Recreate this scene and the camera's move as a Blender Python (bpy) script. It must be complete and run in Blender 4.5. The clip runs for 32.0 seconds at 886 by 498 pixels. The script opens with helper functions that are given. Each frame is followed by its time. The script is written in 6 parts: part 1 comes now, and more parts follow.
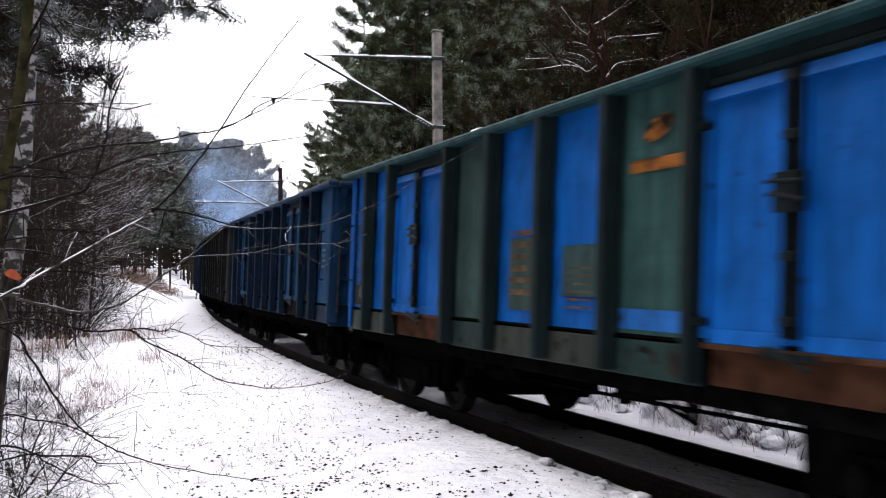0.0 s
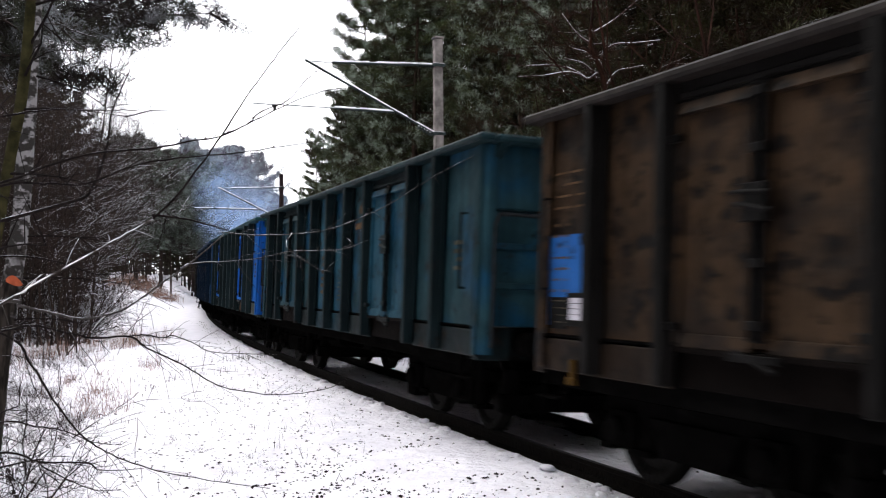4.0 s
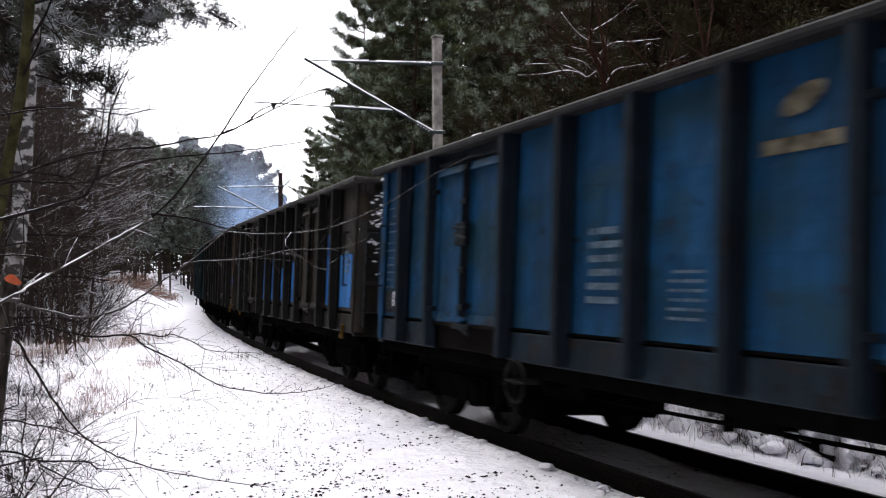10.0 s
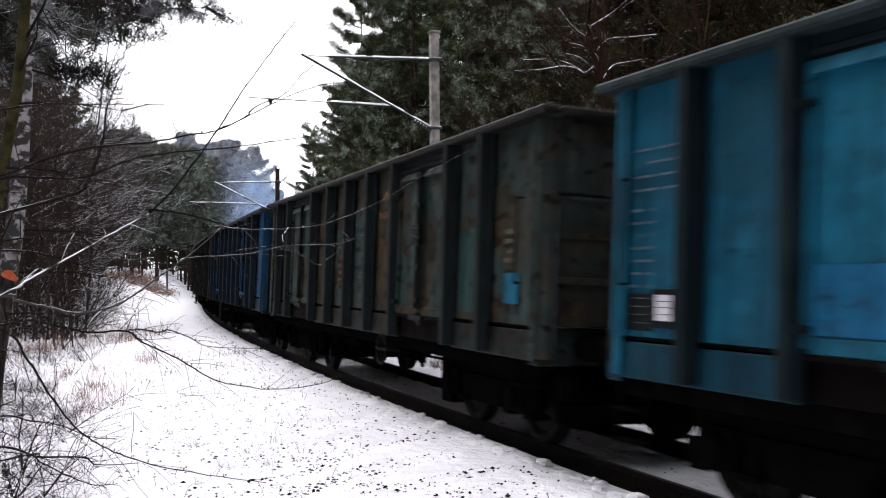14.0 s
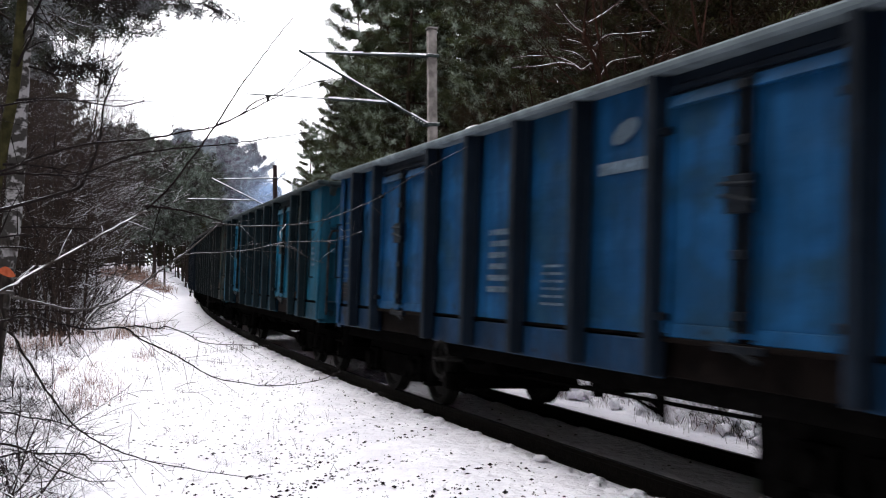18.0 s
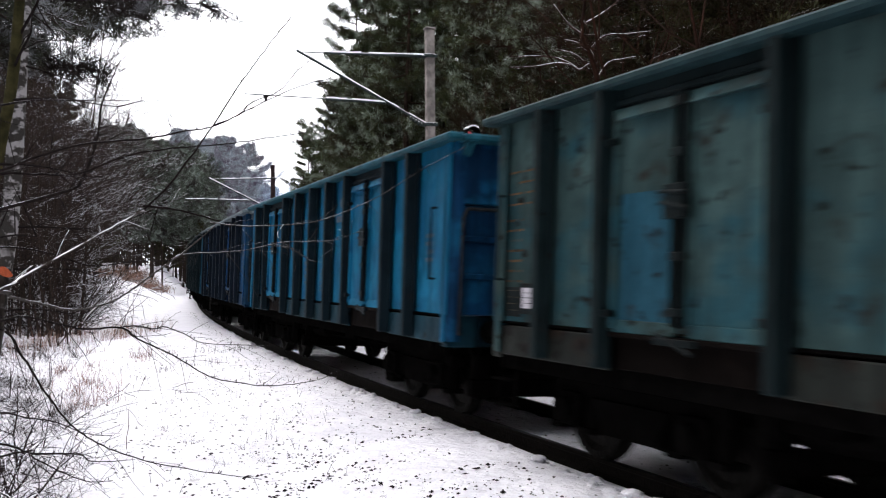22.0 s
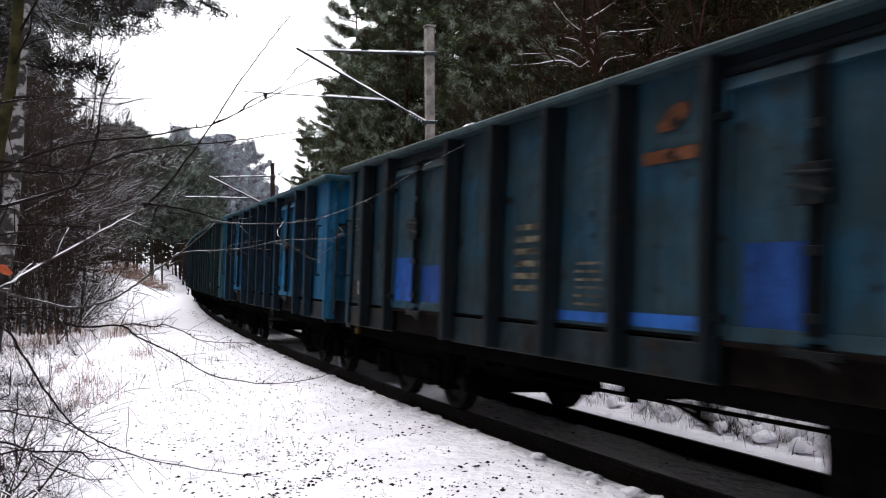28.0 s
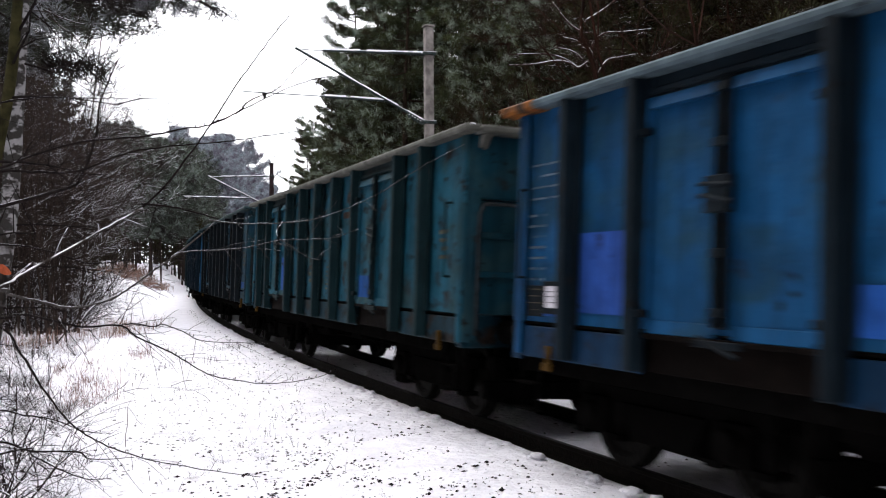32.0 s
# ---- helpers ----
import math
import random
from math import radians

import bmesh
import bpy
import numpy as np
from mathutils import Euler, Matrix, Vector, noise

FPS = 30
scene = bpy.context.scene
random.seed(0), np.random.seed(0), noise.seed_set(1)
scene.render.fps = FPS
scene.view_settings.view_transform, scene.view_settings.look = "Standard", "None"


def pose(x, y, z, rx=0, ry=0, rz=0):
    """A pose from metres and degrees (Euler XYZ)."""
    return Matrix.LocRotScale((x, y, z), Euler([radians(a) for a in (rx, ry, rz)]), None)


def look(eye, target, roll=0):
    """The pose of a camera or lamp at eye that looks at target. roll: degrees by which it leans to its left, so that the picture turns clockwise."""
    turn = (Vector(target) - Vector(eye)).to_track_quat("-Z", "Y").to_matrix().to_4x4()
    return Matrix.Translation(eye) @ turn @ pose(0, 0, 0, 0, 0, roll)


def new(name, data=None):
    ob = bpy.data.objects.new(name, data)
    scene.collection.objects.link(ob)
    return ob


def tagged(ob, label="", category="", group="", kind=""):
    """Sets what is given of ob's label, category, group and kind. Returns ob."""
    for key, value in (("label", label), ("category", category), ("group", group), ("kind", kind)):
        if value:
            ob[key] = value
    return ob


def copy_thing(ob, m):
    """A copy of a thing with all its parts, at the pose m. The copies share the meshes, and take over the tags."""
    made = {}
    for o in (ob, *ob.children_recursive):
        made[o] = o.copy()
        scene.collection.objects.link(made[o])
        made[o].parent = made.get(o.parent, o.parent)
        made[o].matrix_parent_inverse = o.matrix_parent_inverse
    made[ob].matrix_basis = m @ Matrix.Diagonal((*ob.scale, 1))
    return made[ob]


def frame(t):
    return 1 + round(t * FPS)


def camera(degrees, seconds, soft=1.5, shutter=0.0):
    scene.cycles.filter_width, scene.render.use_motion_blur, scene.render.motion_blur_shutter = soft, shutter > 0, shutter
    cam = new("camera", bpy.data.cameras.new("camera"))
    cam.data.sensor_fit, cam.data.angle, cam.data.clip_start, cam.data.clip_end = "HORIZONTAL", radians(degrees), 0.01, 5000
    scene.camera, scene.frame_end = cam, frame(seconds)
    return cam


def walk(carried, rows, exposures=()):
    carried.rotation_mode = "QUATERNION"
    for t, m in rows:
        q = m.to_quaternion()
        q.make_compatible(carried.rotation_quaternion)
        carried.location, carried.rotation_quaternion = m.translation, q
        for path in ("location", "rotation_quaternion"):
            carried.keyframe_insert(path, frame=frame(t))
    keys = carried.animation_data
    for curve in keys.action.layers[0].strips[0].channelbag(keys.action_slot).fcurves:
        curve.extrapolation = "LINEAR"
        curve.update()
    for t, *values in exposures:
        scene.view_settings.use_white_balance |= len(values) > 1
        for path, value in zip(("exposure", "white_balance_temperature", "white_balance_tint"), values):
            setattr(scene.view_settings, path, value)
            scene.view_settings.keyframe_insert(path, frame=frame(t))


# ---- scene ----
# The camera stands beside a curved railway; it only drifts a little in its aim.
EYE = (0.0, 0.0, 1.778)
LENS = 1765.0                      # focal length, for a picture 1568 wide
cam = camera(2 * math.degrees(math.atan(784 / LENS)), 32.0, soft=1.15, shutter=0.7)


def aim(dx, dy):
    yaw = math.degrees(dx / LENS)
    pitch = math.degrees(math.atan((495.4 + dy - 441) / LENS))
    return pose(*EYE, 90 + pitch, 0, yaw) @ pose(0, 0, 0, 0, 0, -0.45)


DRIFT = [(0, 0, -11), (1, 1, -10.8), (1.5, 1, -9.6), (2, 1.2, -8), (2.5, 1.3, -6), (3, 1.3, -3.6), (3.5, 1.4, -1.4),
         (4.5, 1.5, 1.8), (5.5, 1.6, 3), (7.5, 1.5, 3), (8.5, 0.4, 1.2), (10, 0, -1.8), (11, -1.2, -4), (12, -2.7, -6.2),
         (13, -3.7, -7.6), (14.5, -5.6, -10.5), (16.5, -7.6, -13.6), (18, -9.2, -15.5), (19, -9.6, -15.6),
         (20.5, -10.8, -16.4), (22, -13, -15.6), (25.5, -13.2, -16.6), (27.5, -13.4, -19), (30, -13.4, -19.6), (32, -15, -19.6)]
walk(cam, [(t, aim(dx, dy)) for t, dx, dy in DRIFT])

# ---- light: a white overcast winter sky ----
scene.view_settings.exposure = 0.42
world = bpy.data.worlds.new("overcast_sky")
scene.world = world
world.use_nodes = True
wt = world.node_tree
wt.nodes.clear()
w_out = wt.nodes.new("ShaderNodeOutputWorld")
w_bg = wt.nodes.new("ShaderNodeBackground")
w_sky = wt.nodes.new("ShaderNodeTexSky")
w_sky.sky_type, w_sky.sun_disc = "NISHITA", False
w_sky.sun_elevation, w_sky.sun_rotation = radians(45), radians(307)
w_mix = wt.nodes.new("ShaderNodeMixRGB")
w_mix.inputs[0].default_value = 0.9
w_mix.inputs[2].default_value = (14.5, 14.4, 14.9, 1)
wt.links.new(w_sky.outputs[0], w_mix.inputs[1])
wt.links.new(w_mix.outputs[0], w_bg.inputs[0])
w_bg.inputs[1].default_value = 0.15
wt.links.new(w_bg.outputs[0], w_out.inputs[0])
sun = new("sun", bpy.data.lights.new("sun", "SUN"))
sun.data.energy, sun.data.angle, sun.data.color = 1.4, radians(40), (1.0, 0.97, 0.93)
sun.matrix_world = look((0, 0, 30), (24, -18, 0))


# ---- materials ----
def mat(name, rough=0.8, metal=0.0, spec=0.05):
    m = bpy.data.materials.new(name)
    m.use_nodes = True
    b = m.node_tree.nodes["Principled BSDF"]
    b.inputs["Roughness"].default_value = rough
    b.inputs["Metallic"].default_value = metal
    b.inputs["Specular IOR Level"].default_value = spec
    return m, m.node_tree, b


def node(nt, kind, **vals):
    n = nt.nodes.new(kind)
    for k, v in vals.items():
        n.inputs[k].default_value = v
    return n


def coords(nt, scale=(1, 1, 1), world_space=False):
    c = nt.nodes.new("ShaderNodeTexCoord")
    g = nt.nodes.new("ShaderNodeMapping")
    g.inputs["Scale"].default_value = scale
    if world_space:
        p = nt.nodes.new("ShaderNodeNewGeometry")
        nt.links.new(p.outputs["Position"], g.inputs["Vector"])
    else:
        nt.links.new(c.outputs["Object"], g.inputs["Vector"])
    return g.outputs[0]


def noise_fac(nt, vec, scale, lo, hi, detail=5.0, offset=None):
    n = node(nt, "ShaderNodeTexNoise", Scale=scale, Detail=detail)
    if offset is not None:
        a = nt.nodes.new("ShaderNodeVectorMath")
        nt.links.new(vec, a.inputs[0])
        nt.links.new(offset, a.inputs[1])
        vec = a.outputs[0]
    nt.links.new(vec, n.inputs["Vector"])
    r = nt.nodes.new("ShaderNodeMapRange")
    r.inputs[1].default_value, r.inputs[2].default_value = lo, hi
    nt.links.new(n.outputs[0], r.inputs[0])
    return r.outputs[0]


def mixed(nt, fac, a, b):
    m = nt.nodes.new("ShaderNodeMixRGB")
    for i, v in ((0, fac), (1, a), (2, b)):
        if isinstance(v, (int, float)):
            m.inputs[i].default_value = v
        elif isinstance(v, tuple):
            m.inputs[i].default_value = (*v[:3], 1)
        else:
            nt.links.new(v, m.inputs[i])
    return m.outputs[0]


def bump(nt, b, fac, dist, strength=0.6):
    n = nt.nodes.new("ShaderNodeBump")
    n.inputs["Strength"].default_value = strength
    n.inputs["Distance"].default_value = dist
    nt.links.new(fac, n.inputs["Height"])
    nt.links.new(n.outputs[0], b.inputs["Normal"])


def spread(nt, k=37.0):
    o = nt.nodes.new("ShaderNodeObjectInfo")
    m = nt.nodes.new("ShaderNodeMath")
    m.operation = "MULTIPLY"
    m.inputs[1].default_value = k
    nt.links.new(o.outputs["Random"], m.inputs[0])
    return m.outputs[0], o.outputs["Random"]


def paint(name, col, rust=0.3, grime=0.4, blotch=None):
    """Weathered wagon paint: sun-faded patches, soot, streaks that run down, rust spots."""
    m, nt, b = mat(name, 0.62, 0.0, 0.06)
    off, rnd = spread(nt)
    v = coords(nt)
    vs = coords(nt, (5.0, 5.0, 0.3))
    faded = tuple(min(1, c * 1.5 + 0.002) for c in col)
    own = mixed(nt, rnd, tuple(0.78 * c for c in col), tuple(min(1, 1.2 * c) for c in col))
    dark = tuple(c * 0.30 + 0.001 for c in col)
    c = mixed(nt, noise_fac(nt, v, 0.9, 0.40, 0.76, 4, off), own, faded)
    if blotch is not None:
        c = mixed(nt, noise_fac(nt, coords(nt, (0.9, 0.9, 1.5)), 1.35, 0.47, 0.60, 6, off), c, blotch)
    f = nt.nodes.new("ShaderNodeMath")
    f.operation = "MULTIPLY"
    f.inputs[1].default_value = grime
    nt.links.new(noise_fac(nt, vs, 1.6, 0.40, 0.66, 6, off), f.inputs[0])
    c = mixed(nt, f.outputs[0], c, dark)
    vh = coords(nt, (0.9, 0.9, 1.25))
    c = mixed(nt, noise_fac(nt, v, 3.4, 0.44, 0.74, 6, off), c, tuple(0.62 * q for q in col))
    c = mixed(nt, noise_fac(nt, vh, 3.3, 0.72 - 0.20 * rust, 0.84 - 0.20 * rust, 9, off), c, (0.013, 0.008, 0.0055))
    c = mixed(nt, noise_fac(nt, vh, 5.6, 0.72 - 0.19 * rust, 0.80 - 0.19 * rust, 9, off), c, (0.004, 0.003, 0.0027))
    c = mixed(nt, noise_fac(nt, v, 15.0, 0.72 - 0.08 * rust, 0.78, 4, off), c, (0.010, 0.007, 0.006))
    nt.links.new(c, b.inputs["Base Color"])
    bump(nt, b, noise_fac(nt, v, 4.0, 0.3, 0.7, 7, off), 0.02, 0.6)
    return m


def plain(name, col, rough=0.85, metal=0.0, scale=6.0, vary=0.5, relief=0.01, spec=0.03):
    m, nt, b = mat(name, rough, metal, spec)
    v = coords(nt)
    off, rnd = spread(nt)
    c = mixed(nt, noise_fac(nt, v, scale, 0.35, 0.68, 7, off), tuple(x * (1 - vary) for x in col), tuple(min(1, x * (1 + vary)) for x in col))
    c = mixed(nt, noise_fac(nt, v, scale * 0.13, 0.45, 0.7, 3, off), c, tuple(x * (1 - 0.6 * vary) for x in col))
    nt.links.new(c, b.inputs["Base Color"])
    bump(nt, b, noise_fac(nt, v, scale * 2, 0.3, 0.7, 6, off), relief)
    return m


def snowy(name, col, amount=0.45, scale=10.0, vary=0.5, snow_col=(0.8, 0.8, 0.84), bits=2.0):
    """Bark or a beam with snow lying on whatever faces up."""
    m, nt, b = mat(name, 0.85)
    v = coords(nt, world_space=True)
    c = mixed(nt, noise_fac(nt, v, scale, 0.35, 0.68, 7), tuple(x * (1 - vary) for x in col), tuple(min(1, x * (1 + vary)) for x in col))
    g = nt.nodes.new("ShaderNodeNewGeometry")
    s = nt.nodes.new("ShaderNodeSeparateXYZ")
    nt.links.new(g.outputs["Normal"], s.inputs[0])
    r = nt.nodes.new("ShaderNodeMapRange")
    r.inputs[1].default_value, r.inputs[2].default_value = 1 - amount, 1.02 - 0.6 * amount
    nt.links.new(s.outputs[2], r.inputs[0])
    k = nt.nodes.new("ShaderNodeMath")
    k.operation = "MULTIPLY"
    nt.links.new(r.outputs[0], k.inputs[0])
    nt.links.new(noise_fac(nt, v, bits, 0.36, 0.52, 3), k.inputs[1])
    c = mixed(nt, k.outputs[0], c, snow_col)
    nt.links.new(c, b.inputs["Base Color"])
    return m


def foliage(name, col, frost=0.2, frost_col=(0.30, 0.35, 0.33), brown=0.1):
    """Needles: each tuft has its own green, some are dusted with frost, some are dead."""
    m, nt, b = mat(name, 0.7)
    g = nt.nodes.new("ShaderNodeNewGeometry")
    ramp = nt.nodes.new("ShaderNodeValToRGB")
    nt.links.new(g.outputs["Random Per Island"], ramp.inputs[0])
    e = ramp.color_ramp.elements
    e[0].position, e[0].color = 0.0, (*[c * 0.35 for c in col], 1)
    e[1].position, e[1].color = 1.0, (*frost_col, 1)
    for p, c in ((brown, (col[0] * 0.8, col[1] * 0.45, col[2] * 0.4)), (brown + 0.08, tuple(c * 0.7 for c in col)),
                 (max(0.5, 0.97 - 0.5 * frost), tuple(c * 1.4 for c in col)), (max(0.56, 1 - frost * 0.3), tuple(0.5 * c + 0.5 * q for c, q in zip(col, frost_col)))):
        el = e.new(p)
        el.color = (*c, 1)
    v = coords(nt, world_space=True)
    c = mixed(nt, noise_fac(nt, v, 0.35, 0.4, 0.65, 2), ramp.outputs[0], tuple(q * 0.55 for q in col))
    # Dark brown clumps imitate the shadowy gaps between boughs.
    c = mixed(nt, noise_fac(nt, v, 0.9, 0.47, 0.57, 3), c, (col[0] * 0.42, col[1] * 0.28, col[2] * 0.35))
    k = nt.nodes.new("ShaderNodeMath")
    k.operation = "MULTIPLY"
    k.inputs[1].default_value = min(1.0, 1.9 * frost)
    nt.links.new(noise_fac(nt, v, 1.7, 0.55, 0.66, 3), k.inputs[0])
    c = mixed(nt, k.outputs[0], c, tuple(q * 0.95 for q in frost_col))
    nt.links.new(c, b.inputs["Base Color"])
    return m


def snow_material(name, specks=True):
    m, nt, b = mat(name, 0.75)
    v = coords(nt, world_space=True)
    c = mixed(nt, noise_fac(nt, v, 1.6, 0.35, 0.7, 6), (0.92, 0.90, 0.955), (0.81, 0.79, 0.85))
    if specks:
        c = mixed(nt, noise_fac(nt, v, 9.0, 0.68, 0.75, 5), c, (0.26, 0.23, 0.24))
        c = mixed(nt, noise_fac(nt, v, 2.6, 0.66, 0.82, 8), c, (0.45, 0.42, 0.43))
    nt.links.new(c, b.inputs["Base Color"])
    bump(nt, b, noise_fac(nt, v, 6.0, 0.25, 0.75, 8), 0.07, 0.9)
    return m


M_SNOW = snow_material("snow")
# Tuned far below any real surface so that the underframe stays black.
M_BLACK = plain("black_underframe", (0.003, 0.0028, 0.0027), 0.95, 0.0, 9, 0.5, 0.01, 0.0)
M_AXLE = plain("worn_wheel_steel", (0.008, 0.0075, 0.007), 0.8, 0.2, 12, 0.5)
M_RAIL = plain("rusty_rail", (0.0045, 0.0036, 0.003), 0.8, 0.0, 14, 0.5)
M_RAILTOP = plain("worn_rail_head", (0.03, 0.03, 0.031), 0.55, 0.6, 20, 0.3)
# Door sill rust darkened to near black: the recess's shade is in the colour.
M_SILLSHADE = plain("shaded_sill_rust", (0.004, 0.0028, 0.0024), 0.9, 0, 5, 0.6)
M_RUSTY = plain("rust_brown_sill", (0.045, 0.020, 0.011), 0.85, 0, 5, 0.6)
M_CONCRETE = snowy("weathered_concrete", (0.19, 0.172, 0.165), 0.2, 5, 0.4)
M_DARKPOLE = plain("dark_weathered_pole", (0.035, 0.024, 0.025), 0.9, 0, 5, 0.5)
M_STEEL = snowy("snow_topped_steel_tube", (0.035, 0.045, 0.045), 0.8, 14, 0.4, bits=1.0)
M_WIRE = plain("copper_wire", (0.03, 0.03, 0.03), 0.5, 0.5)
M_BARK = snowy("dark_bark", (0.024, 0.017, 0.0145), 0.28, 16, 0.5)
M_BROWNTWIG = snowy("red_brown_twigs", (0.020, 0.009, 0.006), 0.16, 1.5, 0.6)
M_SHRUB = snowy("snowed_shrub_twigs", (0.020, 0.014, 0.014), 0.58, 22, 0.4, bits=5.0)
M_TWIG = snowy("snow_dusted_twig", (0.011, 0.008, 0.008), 0.13, 22, 0.4)
M_TWIGSNOW = snowy("snow_laden_twig", (0.035, 0.028, 0.025), 1.15, 22, 0.4, bits=16.0)
M_LIMBSNOW = snowy("snow_covered_limb", (0.05, 0.03, 0.026), 0.9, 12, 0.4, bits=3.0)
M_TWIGPALE = snowy("pale_thin_twig", (0.045, 0.04, 0.038), 0.30, 22, 0.4, bits=9.0)
M_MOSS = snowy("mossy_bark", (0.030, 0.027, 0.012), 0.15, 12, 0.5)
M_PINEBARK = plain("pine_bark", (0.028, 0.019, 0.014), 0.9, 0, 8, 0.5, 0.03)
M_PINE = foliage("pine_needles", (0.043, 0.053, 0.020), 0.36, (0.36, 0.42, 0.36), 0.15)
# The same needles with shade put into the colour, for the darker trees.
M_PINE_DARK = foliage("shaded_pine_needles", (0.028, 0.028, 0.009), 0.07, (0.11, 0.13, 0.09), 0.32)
M_FROST = foliage("frosted_needles", (0.044, 0.056, 0.042), 0.30, (0.28, 0.33, 0.30), 0.10)
M_LIMBNEEDLE = foliage("frosted_limb_needles", (0.036, 0.040, 0.028), 0.34, (0.30, 0.31, 0.34), 0.14)
# Far needles: the pale blue of distant haze is put into the base colour.
M_FARWOOD = foliage("hazed_far_needles", (0.17, 0.20, 0.225), 0.30, (0.40, 0.45, 0.49), 0.04)
M_DRY = plain("dry_grass", (0.24, 0.15, 0.12), 0.9, 0, 3, 0.6)
M_PINKGRASS = plain("pale_reddish_grass", (0.30, 0.20, 0.18), 0.9, 0, 3, 0.6)
M_FROSTGRASS = plain("frosted_pale_grass", (0.66, 0.63, 0.64), 0.9, 0, 2.5, 0.5)
M_STONE = plain("dark_ballast_stone", (0.014, 0.012, 0.013), 0.9, 0, 9, 0.5)
M_LEAF = plain("withered_red_leaf", (0.42, 0.10, 0.045), 0.7, 0, 20, 0.4)
M_WHITE = plain("white_paper_label", (0.55, 0.53, 0.58), 0.7, 0, 30, 0.12)
M_CREAM = plain("faded_cream_stencil", (0.080, 0.112, 0.145), 0.8, 0, 18, 0.45)
M_RAILING = plain("grey_railing_paint", (0.020, 0.022, 0.024), 0.8, 0, 9, 0.5)
M_REDLAMP, _nt, _b = mat("red_signal_lens", 0.3)
_b.inputs["Base Color"].default_value = (0.5, 0.02, 0.02, 1)
_b.inputs["Emission Color"].default_value = (1.0, 0.03, 0.04, 1)
_b.inputs["Emission Strength"].default_value = 0.22
M_REDFADE = paint("faded_red_emblem", (0.09, 0.032, 0.014), 1.0, 0.6)
M_WHITEINK = plain("white_stencil_paint", (0.22, 0.28, 0.36), 0.8, 0, 18, 0.35)
M_BUFF = plain("pale_buff_stencil", (0.085, 0.075, 0.055), 0.85, 0, 9, 0.8)
M_WHEEL = plain("worn_grey_hand_wheel", (0.011, 0.0105, 0.010), 0.8, 0, 9, 0.5)
M_OCHRE = plain("faded_ochre_stencil", (0.095, 0.058, 0.032), 0.8, 0, 9, 0.7)
M_ORANGE = paint("orange_emblem_paint", (0.24, 0.085, 0.016), 0.95, 0.6)
M_YELLOW = plain("yellow_lever_paint", (0.050, 0.027, 0.006), 0.7, 0, 10, 0.4)


# ---- meshes ----
def link(name, me, material=None, parent=None, label=""):
    ob = new(name, me)
    if not me.materials:
        me.materials.append(material)
    elif material is not None and me.materials[0] is not material:
        ob.material_slots[0].link = "OBJECT"
        ob.material_slots[0].material = material
    if parent is not None:
        ob.parent = parent
    if label:
        ob["label"] = label
    if name == "lettering":
        ob["kind"] = "stuff"
    return ob


def mesh_from(name, verts, faces, smooth=False):
    me = bpy.data.meshes.new(name)
    me.from_pydata([tuple(v) for v in verts], [], faces)
    me.update()
    if smooth:
        me.polygons.foreach_set("use_smooth", [True] * len(me.polygons))
    return me


def done(name, bm, bev=0.0, seg=1):
    if bev:
        bmesh.ops.bevel(bm, geom=list(bm.edges), offset=bev, segments=seg, affect="EDGES", clamp_overlap=True)
    bmesh.ops.recalc_face_normals(bm, faces=bm.faces)
    me = bpy.data.meshes.new(name)
    bm.to_mesh(me)
    bm.free()
    return me


def add_box(bm, x0, x1, y0, y1, z0, z1):
    m = Matrix.Translation(((x0 + x1) / 2, (y0 + y1) / 2, (z0 + z1) / 2)) @ Matrix.Diagonal((abs(x1 - x0), abs(y1 - y0), abs(z1 - z0), 1))
    return bmesh.ops.create_cube(bm, size=1, matrix=m)["verts"]


def add_rod(bm, a, b, r0, r1=None, n=8):
    a, b = Vector(a), Vector(b)
    d = b - a
    m = Matrix.Translation((a + b) / 2) @ d.to_track_quat("Z", "Y").to_matrix().to_4x4()
    bmesh.ops.create_cone(bm, cap_ends=True, segments=n, radius1=r0, radius2=r0 if r1 is None else r1, depth=d.length, matrix=m)


def boxes(name, dims, bev=0.006):
    bm = bmesh.new()
    for d in dims:
        add_box(bm, *d)
    return done(name, bm, bev)


def tubes(paths, sides=4):
    """Tapered tubes along polylines: paths of (points, radii). Gives verts, faces."""
    V, F = [], []
    ang = [2 * math.pi * i / sides for i in range(sides)]
    for pts, rad in paths:
        base = len(V)
        n = len(pts)
        for i, p in enumerate(pts):
            d = (Vector(pts[min(i + 1, n - 1)]) - Vector(pts[max(i - 1, 0)])).normalized()
            u = d.cross(Vector((0.13, 0.21, 0.97))).normalized()
            w = d.cross(u)
            for a in ang:
                V.append(Vector(p) + (u * math.cos(a) + w * math.sin(a)) * rad[i])
        for i in range(n - 1):
            for j in range(sides):
                a, b = base + i * sides + j, base + i * sides + (j + 1) % sides
                F.append((a, b, b + sides, a + sides))
        F.append(tuple(base + j for j in range(sides))[::-1])
        F.append(tuple(base + (n - 1) * sides + j for j in range(sides)))
    return V, F


def smooth_path(pts, n):
    """A Catmull-Rom line through a few points."""
    P = [Vector(p) for p in pts]
    P = [2 * P[0] - P[1]] + P + [2 * P[-1] - P[-2]]
    out = []
    for i in range(1, len(P) - 2):
        for k in range(n):
            t = k / n
            out.append(0.5 * (2 * P[i] + (P[i + 1] - P[i - 1]) * t + (2 * P[i - 1] - 5 * P[i] + 4 * P[i + 1] - P[i + 2]) * t * t
                              + (3 * P[i] - P[i - 1] - 3 * P[i + 1] + P[i + 2]) * t ** 3))
    out.append(P[-2])
    return out


# ---- the line of the track ----
STEP = 0.5
